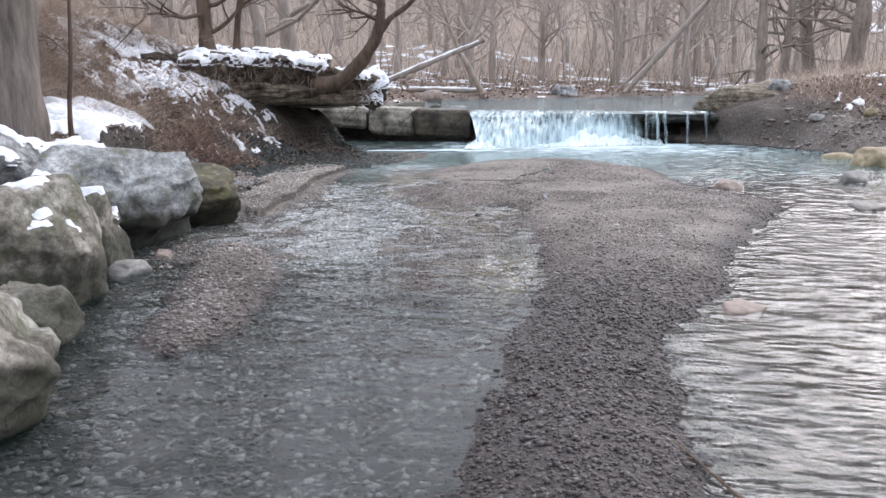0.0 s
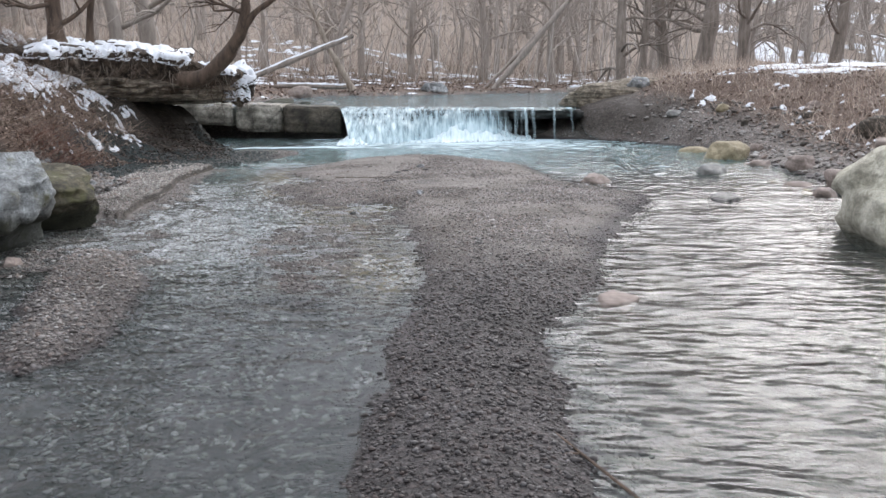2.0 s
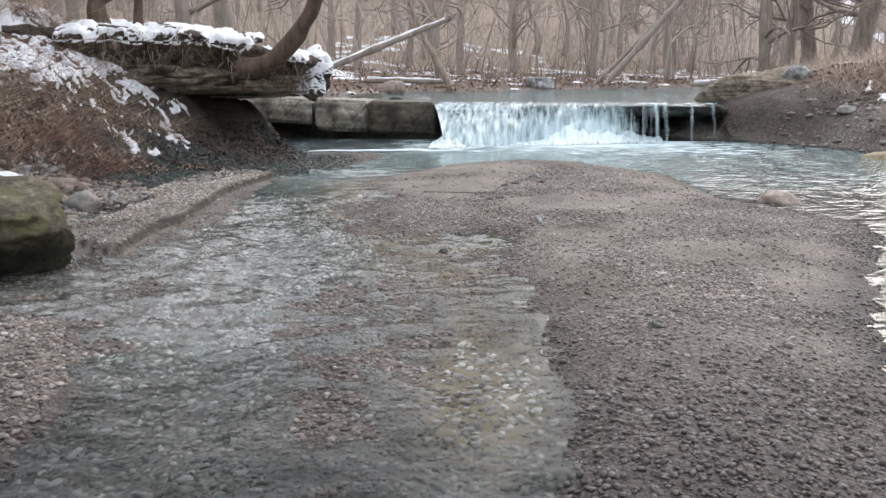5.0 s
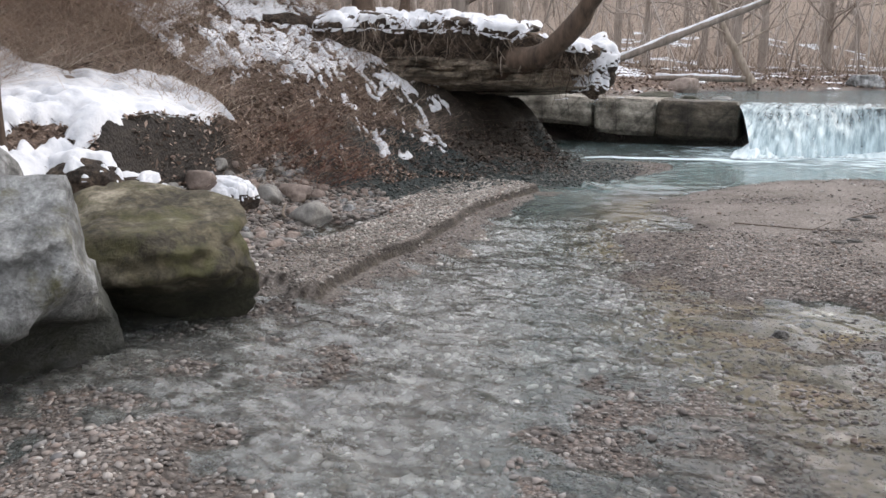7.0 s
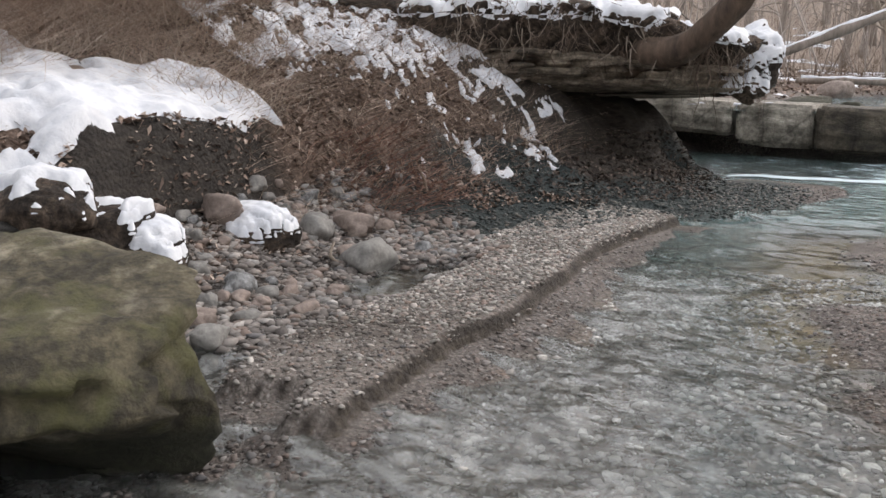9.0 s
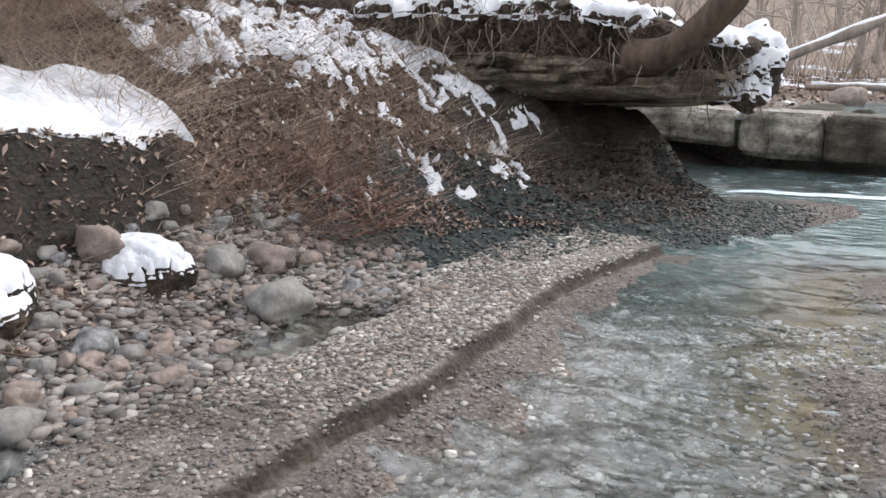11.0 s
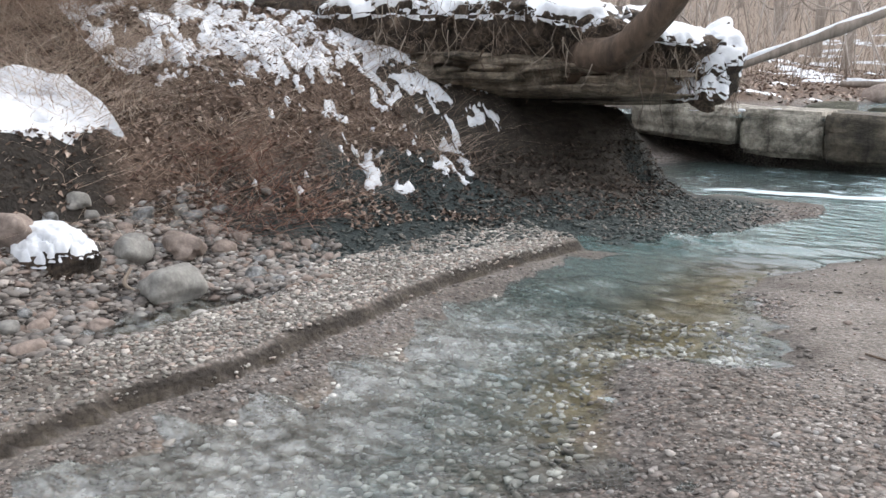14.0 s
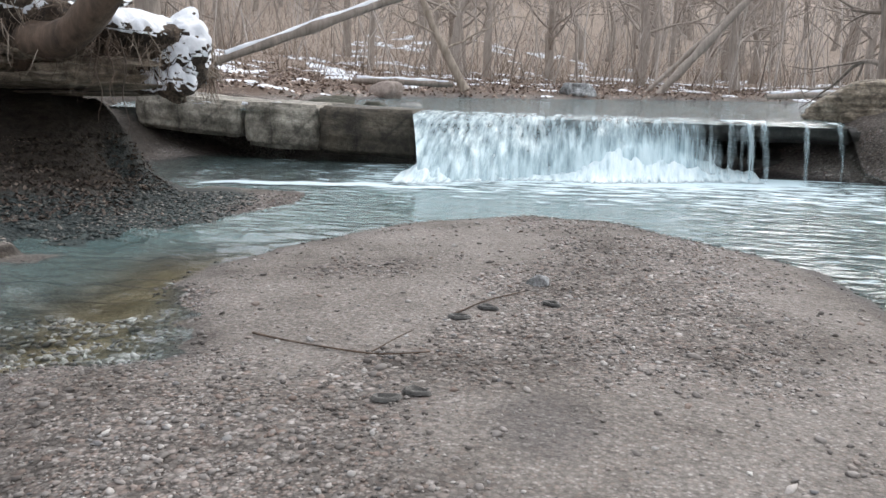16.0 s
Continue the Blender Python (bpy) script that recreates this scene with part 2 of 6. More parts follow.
def ground_mat():
    m, nt, b = material("stream_ground")
    grit = tex(nt, 70, 4, 0.7)
    lump = tex(nt, 1.1, 6, 0.6)
    cells = []
    for sc in (34, 75):
        vo = add(nt, "ShaderNodeTexVoronoi", Scale=float(sc))
        cc = nt.nodes.new("ShaderNodeTexCoord")
        nt.links.new(cc.outputs["Object"], vo.inputs["Vector"])
        sepc = nt.nodes.new("ShaderNodeSeparateColor")
        nt.links.new(vo.outputs["Color"], sepc.inputs[0])
        col = ramp(nt, sepc.outputs[0], [(0.0, (0.07, 0.062, 0.056)), (0.3, (0.16, 0.146, 0.134)), (0.6, (0.26, 0.24, 0.223)), (0.8, (0.22, 0.17, 0.145)), (1.0, (0.46, 0.44, 0.42))])
        cells.append(mixc(nt, 0.8, col, ramp(nt, vo.outputs["Distance"], [(0.15, (1.1, 1.1, 1.1)), (0.75, (0.35, 0.33, 0.32))]), "MULTIPLY"))
        if sc == 34:
            cob = vo.outputs["Distance"]
    gravel = mixc(nt, ramp(nt, tex(nt, 5, 4, 0.6), [(0.42, (0, 0, 0)), (0.58, (1, 1, 1))]), cells[0], cells[1])
    sand = mixc(nt, 0.45, ramp(nt, tex(nt, 30, 5, 0.6), [(0.3, (0.13, 0.118, 0.106)), (0.7, (0.26, 0.238, 0.215))]), cells[1])
    gravel = mixc(nt, attr(nt, "sand"), gravel, sand)
    gravel = mixc(nt, 1.0, gravel, ramp(nt, tex(nt, 1.2, 5, 0.65), [(0.34, (0.62, 0.60, 0.58)), (0.5, (0.98, 0.97, 0.96)), (0.66, (1.22, 1.22, 1.22))]), "MULTIPLY")
    litter = ramp(nt, tex(nt, 38, 6, 0.75), [(0.3, (0.03, 0.022, 0.018)), (0.5, (0.12, 0.085, 0.066)), (0.72, (0.28, 0.21, 0.165))])
    litter = mixc(nt, 0.4, litter, ramp(nt, lump, [(0.3, (0.45, 0.4, 0.38)), (0.7, (1, 1, 1))]), "MULTIPLY")
    # mud colours are lowered to hold the overhang's deep shade
    mud = ramp(nt, tex(nt, 6, 9, 0.75, stretch=(1, 1, 3.5)), [(0.3, (0.016, 0.012, 0.009)), (0.48, (0.052, 0.042, 0.032)), (0.62, (0.10, 0.084, 0.064)), (0.75, (0.19, 0.16, 0.13))])
    shale = ramp(nt, tex(nt, 22, 6, 0.75, stretch=(1, 1, 3)), [(0.3, (0.02, 0.030, 0.030)), (0.55, (0.058, 0.080, 0.078)), (0.78, (0.15, 0.16, 0.145))])
    silt = ramp(nt, tex(nt, 8, 6, 0.6), [(0.3, (0.125, 0.10, 0.055)), (0.7, (0.235, 0.19, 0.112))])
    gravel = mixc(nt, attr(nt, "silt"), gravel, silt)
    c = mixc(nt, attr(nt, "litter"), gravel, litter)
    # pale dry leaves; on the far floor the paleness also paints haze
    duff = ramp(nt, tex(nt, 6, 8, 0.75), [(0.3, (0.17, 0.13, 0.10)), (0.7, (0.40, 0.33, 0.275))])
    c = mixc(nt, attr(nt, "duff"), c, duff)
    c = mixc(nt, attr(nt, "mud"), c, mud)
    c = mixc(nt, attr(nt, "shale"), c, shale)
    wet = attr(nt, "wet")
    c = mixc(nt, wet, c, mixc(nt, 1.0, c, (0.24, 0.23, 0.25), "MULTIPLY"))
    nt.links.new(c, b.inputs["Base Color"])
    nt.links.new(mathn(nt, "MULTIPLY_ADD", wet, -0.25, 0.9), b.inputs["Roughness"])
    b.inputs["Specular IOR Level"].default_value = 0.3
    h = mathn(nt, "ADD", mathn(nt, "MULTIPLY", grit, 0.7), mathn(nt, "MULTIPLY", cob, -0.8))
    bump(nt, b, h, 0.7, 0.025)
    return m


def water_mat(name, tint, ripple, size, stretch, cloudy, murk=(0.2, 0.27, 0.27)):
    """Clear shallow water: a see-through body with a sky-reflecting skin, slightly milky."""
    m, nt, b = material(name)
    nt.nodes.remove(b)
    out = nt.nodes["Material Output"]
    see = add(nt, "ShaderNodeBsdfTransparent", Color=(*tint, 1))
    milk = add(nt, "ShaderNodeBsdfDiffuse", Color=(*murk, 1))
    if cloudy is None:
        # pale flecks painted into the colour for sky glints on the fast ripples
        nt.links.new(mixc(nt, attr(nt, "glints"), murk, (0.62, 0.645, 0.625)), milk.inputs["Color"])
    body = nt.nodes.new("ShaderNodeMixShader")
    if cloudy is None:
        fleck = ramp(nt, tex(nt, 11.0, 2, 0.5, stretch=(0.9, 1.4, 1)), [(0.45, (0, 0, 0)), (0.66, (1, 1, 1))])
        nt.links.new(mathn(nt, "MULTIPLY_ADD", mathn(nt, "MULTIPLY", fleck, attr(nt, "glints")), 0.19, attr(nt, "milk")), body.inputs[0])
    else:
        body.inputs[0].default_value = cloudy
    gloss = add(nt, "ShaderNodeBsdfGlossy", Roughness=0.06)
    fres = add(nt, "ShaderNodeFresnel", IOR=1.36)
    if cloudy is None:
        nt.links.new(attr(nt, "sheen"), fres.inputs["IOR"])
    mix = nt.nodes.new("ShaderNodeMixShader")
    w1 = tex(nt, size, 1, 0.5, stretch=stretch)
    w2 = tex(nt, size * 2.6, 1, 0.5, stretch=(stretch[0] * 0.8, stretch[1], 1))
    h = mathn(nt, "ADD", w1, mathn(nt, "MULTIPLY", w2, 0.25))
    bn = nt.nodes.new("ShaderNodeBump")
    bn.inputs["Strength"].default_value, bn.inputs["Distance"].default_value = 1.0, ripple
    if cloudy is None:
        nt.links.new(mathn(nt, "MULTIPLY", attr(nt, "chop"), ripple), bn.inputs["Distance"])
    nt.links.new(h, bn.inputs["Height"])
    for n in (gloss, fres):
        nt.links.new(bn.outputs["Normal"], n.inputs["Normal"])
    nt.links.new(see.outputs[0], body.inputs[1])
    nt.links.new(milk.outputs[0], body.inputs[2])
    nt.links.new(fres.outputs[0], mix.inputs[0])
    nt.links.new(body.outputs[0], mix.inputs[1])
    nt.links.new(gloss.outputs[0], mix.inputs[2])
    nt.links.new(mix.outputs[0], out.inputs["Surface"])
    return m


def falls_mat(name, streak, cover, colour=(0.46, 0.57, 0.60)):
    """Falling water: white threads with gaps."""
    m, nt, b = material(name)
    a = tex(nt, 1.0, 5, 0.6, stretch=streak)
    thick = attr(nt, "thick")
    c = ramp(nt, a, [(0.35, (colour[0] * 0.66, colour[1] * 0.76, colour[2] * 0.80)), (0.65, colour)])
    nt.links.new(c, b.inputs["Base Color"])
    b.inputs["Roughness"].default_value = 0.35
    al = mathn(nt, "ADD", mathn(nt, "MULTIPLY_ADD", a, 2.0, -1.0 + cover), thick, clamp=True)
    nt.links.new(al, b.inputs["Alpha"])
    bump(nt, b, a, 0.6, 0.05)
    return m


def foam_mat():
    m, nt, b = material("foam")
    a = tex(nt, 1.0, 7, 0.7, stretch=(2.2, 5.5, 1))
    thick = attr(nt, "thick")
    b.inputs["Base Color"].default_value = (0.50, 0.62, 0.66, 1)
    b.inputs["Roughness"].default_value = 0.6
    al = mathn(nt, "MULTIPLY", mathn(nt, "ADD", mathn(nt, "MULTIPLY_ADD", a, 5.0, -3.1), mathn(nt, "MULTIPLY", thick, 1.9)), 1.0, clamp=True)
    nt.links.new(al, b.inputs["Alpha"])
    return m


def snow_mat():
    m, nt, b = material("snow")
    a = tex(nt, 9, 6, 0.6)
    nt.links.new(ramp(nt, a, [(0.3, (0.50, 0.53, 0.58)), (0.6, (0.68, 0.70, 0.73))]), b.inputs["Base Color"])
    b.inputs["Roughness"].default_value = 0.75
    bump(nt, b, a, 0.5, 0.03)
    return m


GROUND = ground_mat()
WATER = water_mat("stream_water", (0.93, 0.95, 0.94), 0.15, 4.2, (0.8, 1.7, 1), None, (0.33, 0.49, 0.49))
PONDW = water_mat("pond_water", (0.60, 0.74, 0.74), 0.035, 4.0, (0.7, 1.6, 1), 0.40, (0.32, 0.44, 0.46))
FALLS = falls_mat("falling_water", (13, 3, 0.7), 0.55)
THIN = falls_mat("thin_falling_water", (16, 3, 0.9), 0.0)
FROTH = falls_mat("white_froth", (15, 3, 1.2), 0.35, (0.62, 0.70, 0.72))
FOAM = foam_mat()
SNOW = snow_mat()
LIMESTONE = rock_mat("pale_limestone", (0.16, 0.165, 0.17), (0.32, 0.33, 0.335), (0.52, 0.535, 0.54), 2.2)
WETLIME = rock_mat("pale_limestone_wet_foot", (0.15, 0.155, 0.155), (0.33, 0.345, 0.345), (0.58, 0.60, 0.60), 3.4, moss=(0.13, 0.125, 0.07), moss_amount=.34, algae_shade=.24, strength=1.0, mottle=.7)
MOSSROCK = rock_mat("mossy_sandstone", (0.042, 0.037, 0.022), (0.125, 0.108, 0.066), (0.34, 0.31, 0.245), 2.6, 0.85, (0.075, 0.074, 0.028), 0.46, algae_shade=.08)
GREENROCK = rock_mat("weathered_rock", (0.09, 0.08, 0.062), (0.24, 0.222, 0.185), (0.54, 0.53, 0.49), 2.4, 0.85, (0.07, 0.075, 0.038), 0.4, algae_shade=.18)
TANROCK = rock_mat("tan_limestone", (0.34, 0.32, 0.25), (0.52, 0.49, 0.39), (0.70, 0.67, 0.57), 1.8, strength=0.9, mottle=.45)
PALESLAB = rock_mat("pale_slab_rock", (0.20, 0.185, 0.155), (0.34, 0.315, 0.265), (0.50, 0.465, 0.40), 1.6, 0.75, strata=(1, 1, 3.5), strength=0.8)
SLABROCK = rock_mat("stream_slab_rock", (0.04, 0.033, 0.024), (0.085, 0.072, 0.052), (0.17, 0.148, 0.112), 1.6, 0.75, strata=(1, 1, 3.5), strength=0.8)
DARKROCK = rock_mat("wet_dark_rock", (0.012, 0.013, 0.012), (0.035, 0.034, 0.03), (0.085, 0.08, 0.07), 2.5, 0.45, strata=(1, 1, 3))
STRATA = rock_mat("layered_shale_rock", (0.035, 0.028, 0.022), (0.095, 0.078, 0.06), (0.22, 0.185, 0.145), 3.0, 0.85, strata=(1, 1, 5), strength=0.9)
BANKROCK = rock_mat("layered_bank_rock", (0.09, 0.07, 0.05), (0.28, 0.232, 0.175), (0.52, 0.45, 0.36), 2.2, 0.85, strata=(1, 1, 9), strength=1.0)
SOIL = rock_mat("dark_root_soil", (0.022, 0.016, 0.012), (0.08, 0.058, 0.042), (0.20, 0.15, 0.11), 6, 0.95, strength=1.0)
GREYSTONE = rock_mat("grey_round_stone", (0.15, 0.145, 0.14), (0.24, 0.235, 0.22), (0.34, 0.33, 0.31), 4, strength=0.2, mottle=.25)
PINKSTONE = rock_mat("pinkish_stone", (0.17, 0.135, 0.115), (0.28, 0.225, 0.195), (0.39, 0.33, 0.29), 4, strength=0.2, mottle=.3)
YELLOWSTONE = rock_mat("yellowish_stone", (0.20, 0.16, 0.10), (0.31, 0.26, 0.165), (0.42, 0.36, 0.25), 3, strength=0.2, mottle=.3)
PEBBLES = island_mat("gravel_pebbles", [(0, (0.09, 0.08, 0.074)), (0.25, (0.18, 0.165, 0.153)), (0.55, (0.28, 0.26, 0.243)), (0.75, (0.21, 0.16, 0.135)), (0.9, (0.45, 0.435, 0.41)), (1, (0.12, 0.12, 0.125))], wettable=True)
BARK = bark_mat("brown_bark", (0.035, 0.024, 0.018), (0.15, 0.105, 0.075))
FURROWED = bark_mat("furrowed_grey_bark", (0.05, 0.042, 0.037), (0.25, 0.215, 0.19), 7)
WETBARK = bark_mat("dark_grey_bark", (0.11, 0.09, 0.075), (0.30, 0.255, 0.22))
# bark kept pale and low in contrast, with the woods' haze in its colour
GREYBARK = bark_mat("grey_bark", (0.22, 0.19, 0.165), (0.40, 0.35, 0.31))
DEADWOOD = bark_mat("bleached_dead_wood", (0.16, 0.13, 0.10), (0.42, 0.36, 0.30), 7)
TWIG = island_mat("winter_twigs", [(0, (0.06, 0.043, 0.033)), (0.5, (0.16, 0.115, 0.085)), (1, (0.27, 0.21, 0.165))], 0.9, 40, 0)
STRAW = island_mat("dry_bramble_stems", [(0, (0.32, 0.23, 0.18)), (0.5, (0.58, 0.46, 0.375)), (1, (0.72, 0.63, 0.53))], 0.9, 40, 0)
REDROOT = island_mat("reddish_roots", [(0, (0.12, 0.05, 0.035)), (0.6, (0.26, 0.12, 0.085)), (1, (0.42, 0.27, 0.2))], 0.8, 40, 0)
LEAVES = island_mat("fallen_leaves", [(0, (0.08, 0.056, 0.045)), (0.5, (0.21, 0.15, 0.118)), (0.85, (0.38, 0.29, 0.235)), (1, (0.52, 0.44, 0.375))], 0.85, 40, 0)
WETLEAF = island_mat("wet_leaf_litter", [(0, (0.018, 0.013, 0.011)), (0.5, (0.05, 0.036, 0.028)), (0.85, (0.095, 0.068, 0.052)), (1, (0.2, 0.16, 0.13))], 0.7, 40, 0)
# stem colours lightened to stand in for distance haze
WOODS = island_mat("haze_pale_wood_stems", [(0, (0.25, 0.212, 0.182)), (0.5, (0.38, 0.335, 0.30)), (1, (0.50, 0.455, 0.42))], 0.95, 4, 0)
SLATE = island_mat("dark_slate_chips", [(0, (0.014, 0.02, 0.02)), (0.5, (0.036, 0.048, 0.046)), (0.85, (0.075, 0.082, 0.075)), (1, (0.19, 0.175, 0.155))], 0.6)
BEDPEBBLES = island_mat("bed_pebbles", [(0, (0.12, 0.11, 0.10)), (0.35, (0.31, 0.297, 0.272)), (0.75, (0.52, 0.505, 0.47)), (1, (0.72, 0.71, 0.68))], wettable=True)

LEDGEPEBBLES = island_mat("ledge_pebbles", [(0, (0.13, 0.122, 0.11)), (0.3, (0.26, 0.25, 0.228)), (0.6, (0.38, 0.37, 0.34)), (0.8, (0.30, 0.235, 0.2)), (1, (0.56, 0.545, 0.51))], wettable=True)

# ---- the lie of the land ----
# Left shore: where the bank starts, and its height at distances from there.
LEFT_Y = [-8, 1, 3, 5, 6.5, 7.4, 8.5, 9.3, 10, 11.5, 12.6, 13.6, 14.9, 15.6, 16.3, 17, 19.2, 20.6, 20.8, 28, 36, 39, 60]
LEFT_X = [-1.2, -1.4, -2.5, -3.0, -3.4, -3.6, -3.75, -3.9, -3.9, -3.65, -2.9, -2.65, -2.85, -3.3, -4.3, -5.3, -5.6, -5.8, -4.3, -3.9, -1.5, 0, 2]
LEFT_D = [0, 0.4, 0.8, 1.0, 1.2, 1.6, 2.0, 2.4, 4, 8, 20, 50, 120]
LEFT_Z = {
    -8: [0, .15, .40, .5, .60, .75, .88, 1.0, 1.3, 2.21, 4.2, 10.8, 22.1],
    6.5: [0, .15, .35, .42, .5, .65, .78, .9, 1.3, 2.21, 4.2, 10.8, 22.1],
    7.3: [.03, .12, .28, .40, .52, .95, 1.02, 1.1, 1.6, 2.89, 5.4, 12, 23.4],
    7.8: [.03, .12, .26, .34, .98, 1.04, 1.10, 1.16, 1.7, 3.06, 5.4, 12, 23.4],
    9.1: [.03, .12, .28, .40, .97, 1.05, 1.16, 1.28, 2.1, 3.57, 6, 12, 23.4],
    10: [.03, .15, .38, .62, .90, 1.15, 1.38, 1.6, 2.6, 4.08, 6, 12, 23.4],
    11.5: [.02, .18, .42, .6, .85, 1.30, 1.50, 1.75, 2.6, 4.08, 6, 12, 23.4],
    12.6: [0, .12, .25, .33, .42, .64, 1.2, 1.58, 2.5, 3.74, 5.4, 11.4, 22.75],
    14: [0, .09, .19, .25, .30, .44, 1.02, 1.25, 2.2, 3.06, 4.8, 10.8, 22.1],
    15.0: [0, .10, .22, .34, .62, 1.0, 1.1, 1.2, 2.0, 2.72, 4.2, 10.8, 22.1],
    15.7: [0, .16, .80, .95, 1.0, 1.05, 1.1, 1.15, 1.9, 2.55, 4.2, 10.8, 22.1],
    17: [-.1, .1, .4, .6, .8, 1.0, 1.08, 1.15, 1.5, 1.95, 3.6, 10.8, 22.1],
    20.6: [.3, .86, .92, .96, 1.0, 1.03, 1.06, 1.1, 1.3, 1.7, 3.6, 10.8, 22.1],
    20.8: [.76, .86, .95, .98, 1.0, 1.05, 1.08, 1.1, 1.2, 1.53, 3, 10.8, 22.1],
    60: [.76, .86, .95, .98, 1.0, 1.05, 1.08, 1.1, 1.2, 1.36, 2.4, 9.6, 22.1],
}
RIGHT_Y = [-8, 5, 7, 9, 10.8, 12.6, 16.8, 18.7, 19.6, 21, 25, 30, 38, 60]
RIGHT_X = [6.4, 6.0, 6.6, 7.6, 7.3, 7.4, 7.2, 5.9, 4.65, 4.5, 6.0, 8.0, 11, 16]
RIGHT_D = [0, 0.3, 0.7, 1.2, 2, 3, 4, 6, 12, 30, 60, 120]
RIGHT_Z = {
    -8: [0, .08, .2, .35, .6, 1.0, 1.35, 1.65, 1.8, 2.3, 8, 26],
    10: [0, .06, .15, .28, .5, .9, 1.3, 1.65, 1.8, 2.3, 8, 26],
    15: [0, .08, .2, .35, .65, 1.1, 1.5, 1.75, 1.9, 2.4, 8, 26],
    19.2: [.1, .62, .88, 1.0, 1.2, 1.42, 1.6, 1.8, 1.95, 2.4, 8, 26],
    20.5: [.5, .95, 1.05, 1.2, 1.4, 1.55, 1.7, 1.85, 1.95, 2.4, 8, 26],
    20.9: [.76, .95, 1.05, 1.2, 1.4, 1.6, 1.72, 1.87, 1.97, 2.4, 8, 26],
    24: [.76, .95, 1.1, 1.3, 1.55, 1.7, 1.8, 1.9, 2.0, 2.5, 8, 26],
    38: [.76, .86, .92, .96, 1.0, 1.05, 1.1, 1.15, 1.3, 2.4, 8, 26],
}
FAR_D = [0, 1, 3, 10, 25, 50, 90, 160, 400]
FAR_Z = [.76, .93, 1.08, 1.2, 1.7, 7, 19, 37, 54]

# Gravel banks in plan: outline, height, and how soft the edge is.
BARS = {
    "islet": ([(-1.1, 2.2), (-1.3, 2.6), (-1.75, 4.15), (-2.02, 5.0), (-1.75, 5.3), (-1.4, 5.0), (-.95, 4.3), (-.7, 3.1), (-.7, 2.35), (-.86, 2.06)], .085, .10),
    "tail": ([(-2.3, 4.4), (-2.6, 5.9), (-2.5, 6.7), (-1.9, 6.9), (-1.5, 6.0), (-1.2, 4.9)], -.008, .3),
    "patch": ([(-.45, 6.0), (-.3, 6.6), (.12, 6.6), (.5, 6.1), (.62, 5.4), (.55, 4.6), (.6, 3.8), (.42, 3.4), (.2, 3.9), (-.05, 4.6), (-.25, 5.3)], -.006, .2),
    "main": ([(1.05, -1.5), (1.13, 1.4), (1.17, 2.65), (1.32, 4.0), (1.22, 5.3), (.78, 7.45), (.26, 7.9), (-.31, 8.26), (-1.0, 9.3), (-1.25, 9.9), (-.85, 10.1), (-.6, 10.3),
              (-.85, 10.85), (-1.25, 11.5), (-1.3, 12.1), (-1.1, 12.8), (-.5, 14.1), (.6, 14.85), (1.3, 14.8), (2.1, 14), (2.75, 13.1), (3.0, 11.8), (3.2, 10.6), (4.2, 9.3), (3.8, 8.0), (2.95, 5.6),
              (2.7, 4.2), (2.25, 3.2), (2.1, 2.4), (2.15, 1.3), (2.0, -1.5)], .11, .5),
    "ledge": ([(-2.66, 11.95), (-2.72, 10.3), (-2.58, 9.62), (-2.50, 9.15), (-2.42, 8.6), (-2.38, 8.0), (-2.32, 7.55), (-2.22, 7.0), (-2.42, 6.88), (-2.58, 7.12), (-2.85, 7.02), (-3.0, 7.25), (-3.05, 7.7),
               (-3.10, 8.2), (-3.12, 8.6), (-3.18, 9.05), (-3.38, 9.5), (-3.6, 10.3), (-3.65, 11.2), (-3.4, 12.0), (-3.0, 12.15)], .12, .018),
    "apron": ([(-2.42, 12.1), (-2.50, 10.5), (-2.38, 9.7), (-2.28, 9.0), (-2.2, 8.3), (-2.12, 7.6), (-2.08, 7.0), (-2.3, 6.75), (-2.75, 6.8), (-3.0, 7.0), (-3.1, 7.6), (-3.2, 8.6), (-3.4, 9.5), (-3.6, 11.8)], .035, .12),
    "beach": ([(-2.95, 7.2), (-3.1, 8.4), (-3.25, 9.6), (-3.6, 10.5), (-4.3, 10.5), (-4.3, 7.0), (-3.6, 6.85)], .035, .2),
    "shoal": ([(1.0, 5.0), (.85, 7.3), (.0, 8.3), (-.8, 9.1), (-.75, 8.5), (-.2, 7.7), (.25, 6.8), (.6, 5.6)], -.010, .3),
    "spit": ([(-2.75, 12.2), (-2.5, 12.9), (-2.1, 14.1), (-1.75, 14.95), (-2.0, 15.8), (-3.2, 15.9), (-3.5, 14)], .06, .25),
}


def inside(poly, x, y):
    """Signed distance to a closed outline, positive inside."""
    p = np.array(poly)
    q = np.roll(p, -1, 0)
    best, odd = np.full(x.shape, 1e9), np.zeros(x.shape, bool)
    for (ax, ay), (bx, by) in zip(p, q):
        ex, ey = bx - ax, by - ay
        t = np.clip(((x - ax) * ex + (y - ay) * ey) / (ex * ex + ey * ey), 0, 1)
        best = np.minimum(best, (x - ax - t * ex) ** 2 + (y - ay - t * ey) ** 2)
        cross = ((ay > y) != (by > y)) & (x < (bx - ax) * (y - ay) / (by - ay + 1e-12) + ax)
        odd ^= cross
    return np.where(odd, 1, -1) * np.sqrt(best)


